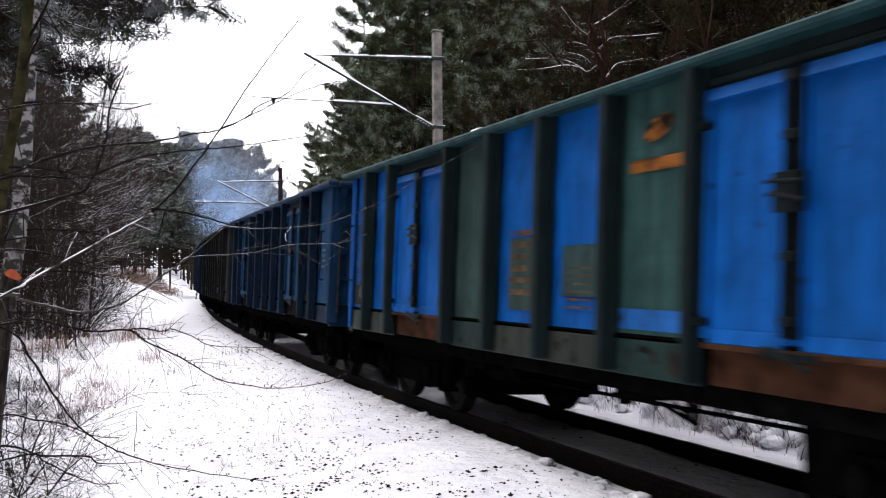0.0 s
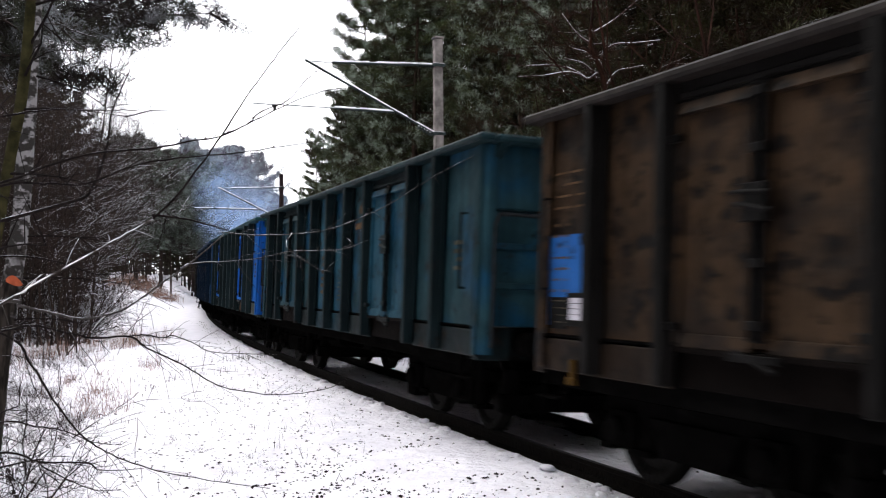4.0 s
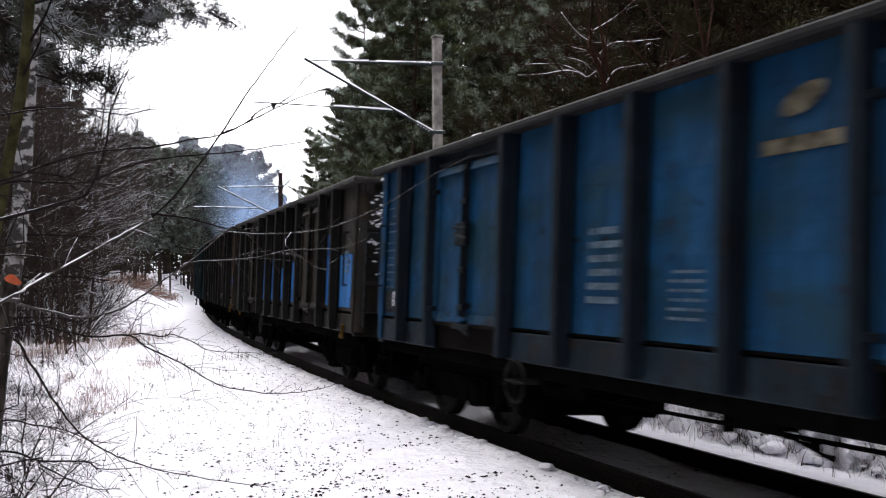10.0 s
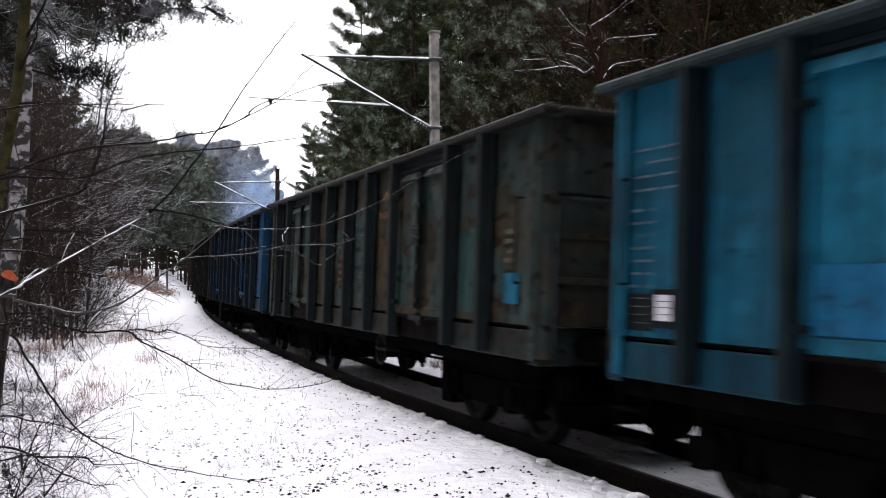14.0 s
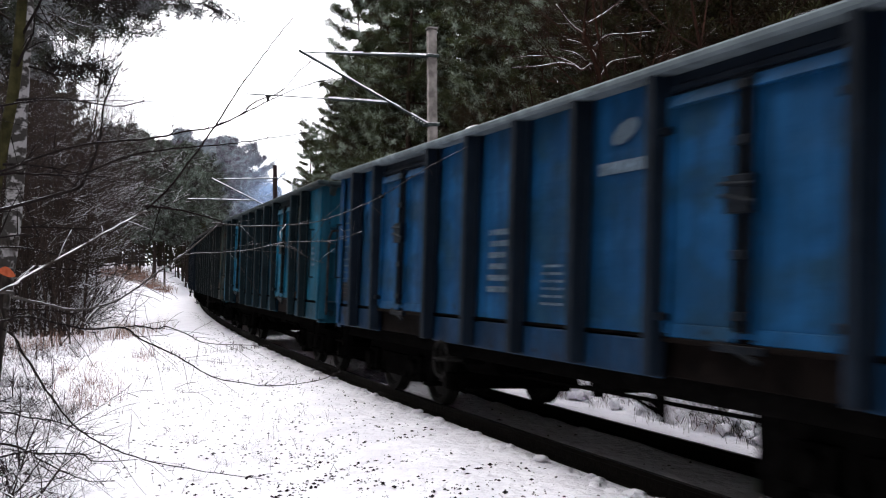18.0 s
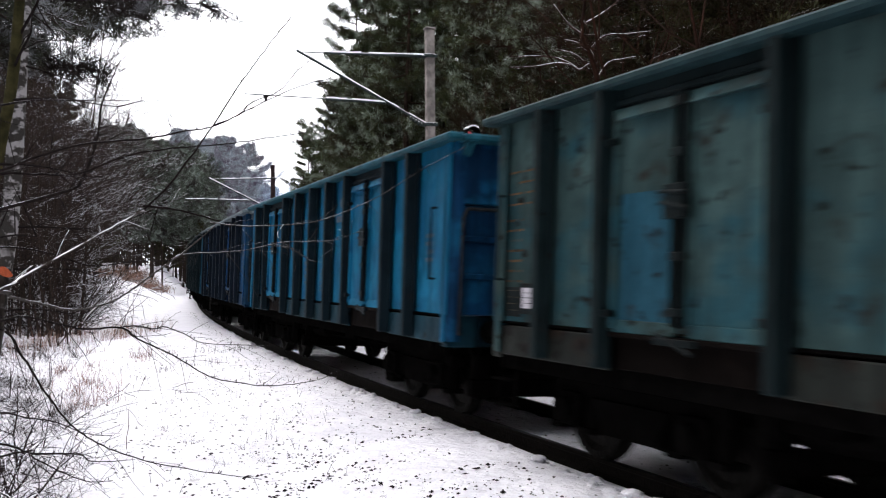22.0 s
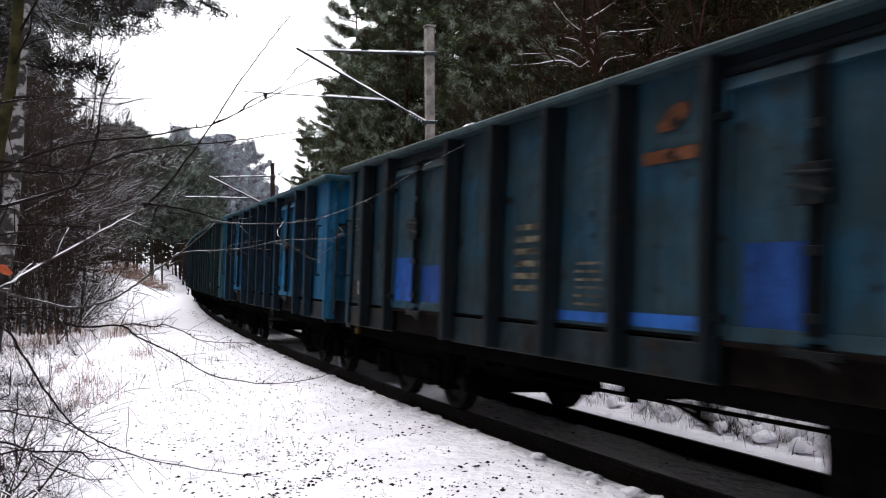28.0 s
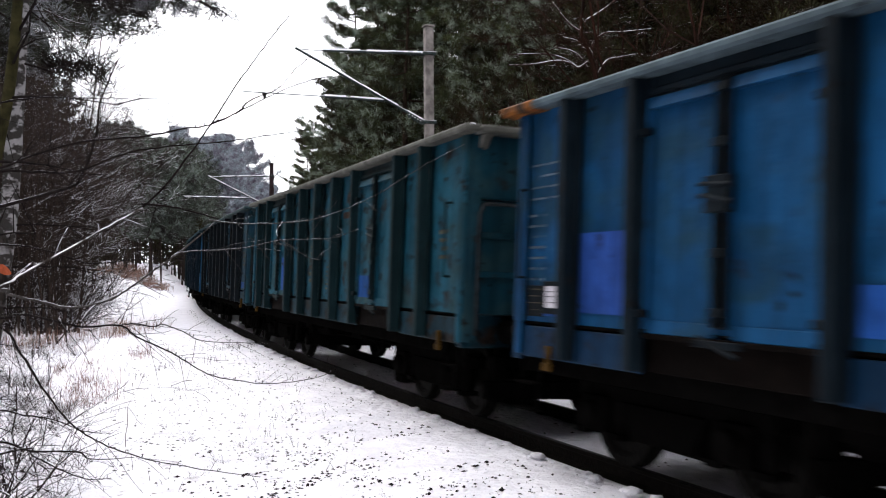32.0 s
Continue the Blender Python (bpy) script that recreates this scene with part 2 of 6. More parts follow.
S_AXIS = np.arange(-230, 330 + STEP, STEP)


def bend(s):
    return np.where(s < -15, 0.0, np.where(s < 41, 0.003976 - 5.8e-5 * s - 1e-8 * s * s, 0.0017))


_k = bend(S_AXIS)
_zero = int(round(230 / STEP))
_phi = np.concatenate([[0], np.cumsum((_k[1:] + _k[:-1]) / 2 * STEP)])
_phi = 0.37857 - (_phi - _phi[_zero])
_tx = np.concatenate([[0], np.cumsum(-(np.sin(_phi[1:]) + np.sin(_phi[:-1])) / 2 * STEP)])
_ty = np.concatenate([[0], np.cumsum((np.cos(_phi[1:]) + np.cos(_phi[:-1])) / 2 * STEP)])
_tx += 2.0441 - _tx[_zero]
_ty += 10.0 - _ty[_zero]
CANT = 0.0495


def on_track(s, lat=0.0, z=0.0):
    """Metres along the line, metres to its left (towards the camera), height over the rails' plane."""
    x, y, a = (float(np.interp(s, S_AXIS, v)) for v in (_tx, _ty, _phi))
    return x - math.cos(a) * lat, y - math.sin(a) * lat, z


def canted(s, lat, z):
    return on_track(s, lat * math.cos(CANT) - z * math.sin(CANT), z * math.cos(CANT) + lat * math.sin(CANT))


def track_coords(X, Y):
    """Nearest place on the line for many points: (s, lat)."""
    xs, ys, ph, ss = _tx[::2], _ty[::2], _phi[::2], S_AXIS[::2]
    S, Lt = np.empty_like(X), np.empty_like(X)
    for i in range(0, len(X), 4000):
        d = (X[i:i + 4000, None] - xs) ** 2 + (Y[i:i + 4000, None] - ys) ** 2
        j = d.argmin(1)
        a = ph[j]
        dx, dy = X[i:i + 4000] - xs[j], Y[i:i + 4000] - ys[j]
        S[i:i + 4000] = ss[j] - dx * np.sin(a) + dy * np.cos(a)
        Lt[i:i + 4000] = -dx * np.cos(a) - dy * np.sin(a)
    return S, Lt


def relief(S, Lt, X, Y):
    """Height of the ground."""
    def sm(a, b, v):
        t = np.clip((v - a) / (b - a), 0, 1)
        return t * t * (3 - 2 * t)
    z = np.full_like(Lt, -0.17) + np.clip(Lt, -2, 2) * CANT * 0.9
    z += -0.20 * sm(1.5, 3.4, Lt)                        # snowed-over shoulder, camera side
    z += -0.16 * sm(3.2, 6.0, Lt) + 0.35 * sm(4.5, 7.5, Lt) * (1 - sm(6, 16, S))
    z += 0.55 * sm(7.0, 14.0, Lt) * sm(6, 30, S)
    far = sm(52, 110, Y) * sm(2.5, 8.0, Lt)
    z += 2.9 * far
    z += -0.10 * sm(1.4, 2.4, -Lt) + (0.60 + 0.18 * np.sin(S * 1.7 + 2 * np.sin(S * 0.6))) * sm(2.45, 3.1, -Lt) + 0.35 * sm(3.2, 4.8, -Lt) + 0.6 * sm(6, 18, -Lt)
    z += 0.11 * np.sin(S * 5.1 + Lt * 3 + 1.5 * np.sin(S * 2.3)) * np.sin(Lt * 7.0 + S * 2.2) * sm(2.45, 2.75, -Lt) * (1 - sm(6, 8, -Lt))
    n = 0.10 * np.sin(X * 0.9 + 1.3 * np.sin(Y * 0.5)) * np.sin(Y * 0.7 + 0.8 * np.sin(X * 0.4)) + 0.03 * np.sin(X * 3.1 + Y * 1.7) * np.sin(Y * 2.3 - X)
    z += n * sm(2.2, 5, np.abs(Lt))
    z += 0.022 * np.sin(X * 5.3 + 2 * np.sin(Y * 2.1)) * np.sin(Y * 4.7 + 1.5 * np.sin(X * 2.6)) * sm(1.7, 3.0, np.abs(Lt))
    pulse = np.clip(np.sin(S * 7.0 + 0.8 * np.sin(S * 1.9)), 0, 1)
    z += 0.07 * pulse * (np.exp(-((Lt + 0.52) / 0.12) ** 2) + np.exp(-((Lt - 1.05) / 0.14) ** 2))
    z += 0.018 * np.sin(S * 7.3 + np.sin(S * 2.9)) * sm(1.2, 1.6, Lt) * (1 - sm(2.2, 3, Lt))
    return z


def ground_at(x, y):
    X, Y = np.array([float(x)]), np.array([float(y)])
    s, l = track_coords(X, Y)
    return float(relief(s, l, X, Y)[0])


def ground_sheet():
    sv = np.concatenate([[-2600, -900, -400], np.arange(-230, -20, 10.0), np.arange(-20, 2, 1.0), np.arange(2, 18, 0.15), np.arange(18, 40, 0.25), np.arange(40, 70, 0.6), np.arange(70, 150, 2.5), np.arange(150, 331, 15), [420, 800, 2600]])
    lv = np.concatenate([[-2400, -700, -250, -120, -70], np.arange(-45, -8, 2.5), np.arange(-8, -5, 0.5), np.arange(-5, -2, 0.11), np.arange(-2, 2.0, 0.10), np.arange(2.0, 5, 0.16), np.arange(5, 14, 0.35), np.arange(14, 40, 2.0), [45, 70, 120, 250, 700, 2400]])
    A = np.interp(sv, S_AXIS, _phi)
    TX, TY = np.interp(sv, S_AXIS, _tx), np.interp(sv, S_AXIS, _ty)
    over = sv - np.clip(sv, S_AXIS[0], S_AXIS[-1])
    TX, TY = TX - np.sin(A) * over, TY + np.cos(A) * over
    X = TX[:, None] - np.cos(A)[:, None] * lv
    Y = TY[:, None] - np.sin(A)[:, None] * lv
    Z = relief(np.broadcast_to(sv[:, None], X.shape).ravel(), np.broadcast_to(lv, X.shape).ravel(), X.ravel(), Y.ravel())
    V = np.stack([X.ravel(), Y.ravel(), Z], 1)
    n = len(lv)
    F = [(i * n + j, i * n + j + 1, (i + 1) * n + j + 1, (i + 1) * n + j) for i in range(len(sv) - 1) for j in range(n - 1)]
    me = mesh_from("ground", V.tolist(), [f[::-1] for f in F], True)
    return tagged(link("ground", me, M_SNOW), "snow-covered ground with dark stones showing through", "ground", kind="structure")


ground_sheet()


def rail(lat, name):
    prof = [(-0.075, -0.172), (0.075, -0.172), (0.075, -0.155), (0.014, -0.13), (0.014, -0.045), (0.036, -0.035), (0.036, -0.004), (0.028, 0.0), (-0.028, 0.0), (-0.036, -0.004), (-0.036, -0.035), (-0.014, -0.045), (-0.014, -0.13), (-0.075, -0.155)]
    ss = np.concatenate([np.arange(-229, -20, 3), np.arange(-20, 60, 0.75), np.arange(60, 328, 3)])
    V = [canted(s, lat + p[0], p[1]) for s in ss for p in prof]
    n = len(prof)
    F = [(i * n + j, i * n + (j + 1) % n, (i + 1) * n + (j + 1) % n, (i + 1) * n + j) for i in range(len(ss) - 1) for j in range(n)]
    me = mesh_from("rail", V, F)
    me.materials.append(M_RAIL)
    me.materials.append(M_RAILTOP)
    for p in me.polygons:
        if p.index % n in (7,):
            p.material_index = 1
    return tagged(link(name, me, M_RAIL), "rusty dark steel rail with a worn shiny head", "rail", "rails of the track", "structure")


rail(0.7535, "rail_near")
rail(-0.7535, "rail_far")

# ---- wagons ----
LW = 14.04          # over the buffers
RIM0, RIM1 = 6.82, 6.46       # reach of the top rim behind and before the middle
FRONT, BACK = 0.80, 13.48     # ends of the body
POSTS = [FRONT + 0.01, 1.70, 2.70, 4.70, 5.86, 7.02, 8.18, 9.34, 11.34, 12.34, BACK]
PANELS = [(FRONT, 1.70), (1.70, 2.70), (4.70, 5.86), (5.86, 7.02), (7.02, 8.18), (8.18, 9.34), (11.34, 12.34), (12.34, BACK)]
DOORS = [(2.70, 4.70), (9.34, 11.34)]
Z_FLOOR, Z_TOP, Z_SILL = 1.225, 3.22, 0.90
HALF = 1.46
CACHE = {}


def shared(key, make):
    if key not in CACHE:
        CACHE[key] = make()
    return CACHE[key]


def panel_mesh(w):
    """A pressed steel sheet between two posts, slightly dished, with two shallow swages."""
    bm = bmesh.new()
    nx, nz = 8, 12
    w2, h = w / 2 - 0.03, Z_TOP - 0.06 - Z_FLOOR
    rows = []
    for i in range(nx + 1):
        col = []
        for k in range(nz + 1):
            x, z = -w2 + 2 * w2 * i / nx, h * k / nz
            dish = 0.018 * math.sin(math.pi * i / nx) * math.sin(math.pi * k / nz)
            sw = 0.012 if k in (4, 8) else 0
            col.append(bm.verts.new((x, -dish + sw, z)))
        rows.append(col)
    for i in range(nx):
        for k in range(nz):
            bm.faces.new((rows[i][k], rows[i + 1][k], rows[i + 1][k + 1], rows[i][k + 1]))
    r = bmesh.ops.extrude_face_region(bm, geom=list(bm.faces))
    bmesh.ops.translate(bm, verts=[v for v in r["geom"] if isinstance(v, bmesh.types.BMVert)], vec=(0, -0.05, 0))
    return done("side_panel", bm)


def post_mesh(w, z0, z1, d):
    """A pressed hat-section post, tapered towards its foot."""
    bm = bmesh.new()
    vs = add_box(bm, -w / 2, w / 2, -0.02, d, z0, z1)
    for v in vs:
        if v.co.y > 0.05:
            v.co.x *= 0.62
            if v.co.z < z0 + 0.1:
                v.co.y -= 0.03
    add_box(bm, -w / 2 - 0.035, w / 2 + 0.035, -0.02, 0.012, z0 + 0.3, z1)
    return done("post", bm, 0.01)


def leaf_mesh(w, h):
    """A pressed door leaf: stiles, and wedge-shaped rails that catch the light from above."""
    bm = bmesh.new()
    add_box(bm, -w / 2, w / 2, -0.03, 0.0, 0, h)
    for x0, x1 in ((-w / 2, -w / 2 + 0.07), (w / 2 - 0.07, w / 2)):
        add_box(bm, x0, x1, -0.01, 0.035, 0.0, h - 0.004)
    for z, up, out in ((-0.03, 0.10, 0.036), (h - 0.10, 0.10, 0.065)):
        for v in add_box(bm, -w / 2 + 0.072, w / 2 - 0.072, -0.01, out, z, z + up):
            if v.co.y > 0 and v.co.z > z + 0.02:
                v.co.y = 0.016
    return done("door_leaf", bm, 0.006)


def latch_mesh():
    bm = bmesh.new()
    add_box(bm, -0.07, 0.07, 0.0, 0.03, 0.02, 1.72)
    for x in (-0.05, 0.05):
        add_rod(bm, (x, 0.05, 0.03), (x, 0.05, 1.74), 0.02)
    for z in (0.10, 0.50, 1.25, 1.62):
        add_box(bm, -0.07, 0.07, 0.02, 0.08, z, z + 0.06)
    add_box(bm, -0.12, 0.12, 0.03, 0.10, 0.80, 1.05)
    add_rod(bm, (-0.17, 0.10, 0.86), (0.15, 0.10, 0.92), 0.018)
    add_rod(bm, (-0.15, 0.10, 0.98), (0.17, 0.10, 1.00), 0.016)
    add_box(bm, -0.24, 0.24, 0.03, 0.07, -0.11, -0.06)
    add_rod(bm, (-0.2, 0.06, -0.16), (0.2, 0.06, -0.04), 0.018)
    return done("latch", bm, 0.004)


def end_mesh():
    return boxes("end_wall", [(-0.05, 0.10, -HALF + 0.05, HALF - 0.05, 2.46, Z_TOP - 0.06)], 0.012)


def lower_panel_mesh():
    return boxes("lower_panel", [(-0.05, 0.02, -HALF + 0.05, HALF - 0.05, Z_FLOOR, 2.455)], 0.012)


def rib_mesh():
    return boxes("rib", [(-0.01, 0.028, -HALF + 0.16, HALF - 0.16, 0, 0.07)], 0.01)


def end_rail_mesh():
    """A tube railing round the brakeman's step."""
    bm = bmesh.new()
    pts = [(0.02, 1.36, 1.02), (0.12, 1.41, 1.02), (0.12, 1.41, 2.28), (0.15, 1.36, 2.40), (0.18, -1.29, 2.40), (0.18, -1.34, 2.28), (0.18, -1.34, 1.02), (0.02, -1.30, 1.02)]
    for a, b in zip(pts, pts[1:]):
        add_rod(bm, a, b, 0.02, None, 8)
    for y in (-0.5, 0.5):
        add_rod(bm, (0.0, y, 2.40), (0.17, y, 2.40), 0.016, None, 8)
    return done("end_railing", bm)


def end_post_mesh():
    """A corner post with a rounded outer edge."""
    bm = bmesh.new()
    rows = []
    for z in (Z_SILL + 0.03, Z_TOP - 0.062):
        ring = [(-0.02, -0.07), (0.12, -0.07)] + [(0.12 - 0.10 + 0.10 * math.cos(a), -0.03 + 0.10 * math.sin(a)) for a in [math.pi / 2 * k / 6 for k in range(7)]] + [(-0.02, 0.07)]
        rows.append([bm.verts.new((x, y, z)) for x, y in ring])
    n = len(rows[0])
    for i in range(n):
        bm.faces.new((rows[0][i], rows[0][(i + 1) % n], rows[1][(i + 1) % n], rows[1][i]))
    bm.faces.new(rows[0])
    bm.faces.new(rows[1])
    return done("end_post", bm)


def rim_gusset_mesh():
    """A folded plate under the rim's corner."""
    bm = bmesh.new()
    for v in add_box(bm, 0.02, 0.28, -0.05, 0.05, Z_TOP - 0.24, Z_TOP - 0.088):
        if v.co.x > 0.2 and v.co.z < Z_TOP - 0.15:
            v.co.x = 0.10
    return done("rim_gusset", bm, 0.01)


def crust_mesh():
    """Snow that has frozen in thin patches to an end wall and its rim."""
    rng = random.Random(23)
    bm = bmesh.new()
    for k in range(80):
        z = rng.uniform(2.5, 3.1) if k < 58 else rng.uniform(1.7, 2.4)
        y = -1.05 + 0.25 * (z - 2.6) + rng.gauss(0, 0.17)
        m = Matrix.Translation((0.10 if z > 2.46 else 0.02, y, z)) @ Matrix.Rotation(rng.uniform(-0.3, 0.3), 4, "X") @ Matrix.Diagonal((0.008, rng.uniform(0.012, 0.06), rng.uniform(0.006, 0.022), 1))
        bmesh.ops.create_icosphere(bm, subdivisions=1, radius=1.0, matrix=m)
    m = Matrix.Translation((0.335, -1.08, Z_TOP - 0.03)) @ Matrix.Diagonal((0.02, 0.13, 0.035, 1))
    bmesh.ops.create_icosphere(bm, subdivisions=2, radius=1.0, matrix=m)
    return done("snow_crust", bm)


def bolster_mesh():
    return boxes("bogie", [(-0.28, 0.28, -0.90, 0.90, 0.60, 0.84), (-1.26, -1.14, -0.93, 0.93, 0.58, 0.70), (1.14, 1.26, -0.93, 0.93, 0.58, 0.70)], 0.012)


def side_frame_mesh():
    """A cast side frame: a beam with a deep middle, and the hangers of the brake blocks at its ends."""
    bm = bmesh.new()
    add_box(bm, -1.25, 1.25, -0.06, 0.06, 0.58, 0.72)
    for v in add_box(bm, -0.55, 0.55, -0.09, 0.09, 0.30, 0.60):
        if v.co.z < 0.4:
            v.co.x *= 0.7
    for x in (-1.42, 1.42):
        add_box(bm, x - 0.06, x + 0.06, -0.31, -0.19, 0.25, 0.75)
        add_box(bm, min(x, x * 0.72), max(x, x * 0.72), -0.28, -0.22, 0.64, 0.72)
    return done("side_frame", bm, 0.01)


def brake_beam_mesh():
    """A brake beam across the bogie's end, deeper in the middle."""
    bm = bmesh.new()
    for v in add_box(bm, 1.42, 1.54, -0.92, 0.92, 0.26, 0.42):
        v.co.z += 0.04 if v.co.z > 0.3 else 0.0
    return done("brake_beam", bm, 0.008)


def brake_block_mesh():
    """A brake block on its hanger."""
    bm = bmesh.new()
    for v in add_box(bm, 1.34, 1.52, -0.07, 0.07, 0.22, 0.74):
        if v.co.x < 1.4 and v.co.z < 0.4:
            v.co.x += 0.03
    return done("brake_block", bm, 0.012)


def rigging_mesh():
    """Brake levers and hangers at a bogie's inner end, bulked to fit the outline in the camera's view."""
    bm = bmesh.new()
    for y in (-0.86, 0.86):
        for v in add_box(bm, 1.30, 1.66, y - 0.12, y + 0.12, 0.15, 0.80):
            if v.co.z < 0.3 and v.co.x > 1.5:
                v.co.x -= 0.05
        add_rod(bm, (1.60, y, 0.34), (1.60, y * 0.2, 0.40), 0.04)
        add_box(bm, 1.44, 1.60, y - 0.16, y + 0.16, 0.78, 0.90)
    return done("brake_rigging", bm, 0.015)


def axle_box_mesh():
    bm = bmesh.new()
    add_box(bm, -0.17, 0.17, -0.14, 0.14, 0.32, 0.62)
    add_rod(bm, (0, 0.10, 0.46), (0, 0.22, 0.46), 0.13, 0.11, 12)
    return done("axle_box", bm, 0.01)


def spring_mesh():
    bm = bmesh.new()
    add_rod(bm, (0, 0, 0.31), (0, 0, 0.45), 0.072, 0.082, 10)
    add_rod(bm, (0, 0, 0.45), (0, 0, 0.59), 0.082, 0.072, 10)
    add_box(bm, -0.1, 0.1, -0.1, 0.1, 0.27, 0.32)
    return done("spring", bm)


def wheel_mesh(sy):
    bm = bmesh.new()
    prof = [(0.0, 0.09), (0.10, 0.09), (0.13, 0.03), (0.34, 0.02), (0.39, 0.065), (0.46, 0.06), (0.457, -0.05), (0.488, -0.06), (0.485, -0.085), (0.38, -0.075), (0.33, -0.02), (0.12, -0.03), (0.10, -0.09), (0.0, -0.09)]
    n = 28
    rings = [[bm.verts.new((r * math.cos(2 * math.pi * i / n), sy * (0.75 + o), r * math.sin(2 * math.pi * i / n))) for i in range(n)] for r, o in prof[1:-1]]
    for a, b in zip(rings, rings[1:]):
        for i in range(n):
            bm.faces.new((a[i], a[(i + 1) % n], b[(i + 1) % n], b[i]))
    bm.faces.new(rings[0])
    bm.faces.new(rings[-1])
    me = done("wheel", bm)
    return me


def axle_mesh():
    bm = bmesh.new()
    add_rod(bm, (0, -1.08, 0), (0, 1.08, 0), 0.08, None, 12)
    return done("axle", bm)


def under_mesh():
    """Centre sills, cross members and the brake gear below the floor."""
    bm = bmesh.new()
    for y in (-0.35, 0.35):
        add_box(bm, -6.35, 6.35, y - 0.06, y + 0.06, 0.86, 1.20)
    for x in (-5.2, -4.5, -3.6, -2.2, -0.8, 0.8, 2.2, 3.6, 4.5, 5.2):
        add_box(bm, x - 0.06, x + 0.06, -1.36, 1.36, 0.98, 1.21)
    add_rod(bm, (-3.4, 0.1, 0.62), (3.4, 0.1, 0.62), 0.025)
    add_rod(bm, (-3.4, -0.5, 0.55), (3.4, -0.5, 0.55), 0.03)
    add_rod(bm, (-0.5, -0.9, 0.80), (0.9, -0.9, 0.80), 0.17, None, 14)
    add_rod(bm, (0.2, 0.6, 0.82), (0.75, 0.6, 0.82), 0.15, None, 14)
    add_box(bm, -0.05, 0.05, 0.5, 0.6, 0.50, 0.98)
    add_box(bm, -1.9, -1.8, -0.9, 0.9, 0.72, 0.98)
    add_box(bm, 1.8, 1.9, -0.9, 0.9, 0.72, 0.98)
    for y in (-0.30, 0.55):
        add_rod(bm, (-3.3, y, 0.60), (3.3, y, 0.52), 0.02)
    rng = random.Random(41)
    for k in range(9):
        x, y = rng.uniform(-1.5, 1.7), rng.uniform(-1.0, 1.15)
        low = rng.uniform(0.42, 0.70)
        add_box(bm, x - 0.03, x + 0.03, y - 0.02, y + 0.02, low, 0.99)
        add_rod(bm, (x, y, low + 0.05), (x + rng.uniform(-0.7, 0.7), y, low + rng.uniform(0.02, 0.2)), 0.022, None, 6)
    add_box(bm, -1.15, -0.65, 0.80, 1.02, 0.66, 0.98)
    add_rod(bm, (2.95, 0.55, 0.66), (2.05, 0.55, 0.70), 0.21, None, 14)
    add_box(bm, 2.3, 2.75, 0.15, 1.0, 0.62, 0.98)
    add_rod(bm, (-2.6, 1.1, 0.74), (2.4, 1.1, 0.74), 0.016, None, 6)
    for x in (-2.6, -0.2, 0.9, 2.4):
        add_box(bm, x - 0.02, x + 0.02, 1.08, 1.12, 0.72, 0.99)
    return done("underframe", bm, 0.006)


def buffer_mesh():
    bm = bmesh.new()
    add_rod(bm, (0, 0, 0), (0.30, 0, 0), 0.13, 0.12, 14)
    add_rod(bm, (0.30, 0, 0), (0.55, 0, 0), 0.085, None, 14)
    add_rod(bm, (0.55, 0, 0), (0.61, 0, 0), 0.21, 0.225, 18)
    add_box(bm, -0.03, 0.02, -0.18, 0.18, -0.18, 0.18)
    return done("buffer", bm, 0.004)


def hook_mesh():
    bm = bmesh.new()
    add_box(bm, 0, 0.36, -0.05, 0.05, 0.98, 1.08)
    add_box(bm, 0.28, 0.36, -0.05, 0.05, 1.0, 1.18)
    for y in (-0.09, 0.09):
        add_rod(bm, (0.22, y, 1.03), (0.46, y, 0.68), 0.022)
    add_rod(bm, (0.46, -0.12, 0.68), (0.46, 0.12, 0.68), 0.03)
    add_rod(bm, (0.05, 0.35, 0.98), (0.30, 0.30, 0.62), 0.028)
    return done("coupling", bm, 0.004)


def handwheel_mesh():
    bm = bmesh.new()
    n = 20
    pts = [(0.21 * math.cos(2 * math.pi * i / n), 0.0, 0.21 * math.sin(2 * math.pi * i / n)) for i in range(n)]
    ring = [[bm.verts.new(((0.20 + 0.015 * math.cos(b)) * math.cos(a), 0.015 * math.sin(b), (0.20 + 0.015 * math.cos(b)) * math.sin(a)))
             for b in [2 * math.pi * j / 6 for j in range(6)]] for a in [2 * math.pi * i / n for i in range(n)]]
    for i in range(n):
        for j in range(6):
            bm.faces.new((ring[i][j], ring[i][(j + 1) % 6], ring[(i + 1) % n][(j + 1) % 6], ring[(i + 1) % n][j]))
    for i in range(0, n, 5):
        add_rod(bm, (0, 0, 0), pts[i], 0.012, None, 6)
    add_rod(bm, (0, -0.25, 0), (0, 0.03, 0), 0.03)
    return done("handwheel", bm)


def grab_mesh():
    bm = bmesh.new()
    add_rod(bm, (0, 0.02, 0), (0, 0.09, 0), 0.012, None, 6)
    add_rod(bm, (0, 0.09, -0.01), (0, 0.09, 0.81), 0.013, None, 6)
    add_rod(bm, (0, 0.02, 0.8), (0, 0.09, 0.8), 0.012, None, 6)
    return done("handrail", bm)


def step_mesh():
    bm = bmesh.new()
    for x in (-0.17, 0.17):
        add_rod(bm, (x, 0, 0), (x, 0.04, -0.48), 0.014, None, 6)
    for z in (-0.24, -0.48):
        add_box(bm, -0.18, 0.18, -0.02, 0.10, z - 0.01, z + 0.01)
    return done("step", bm)


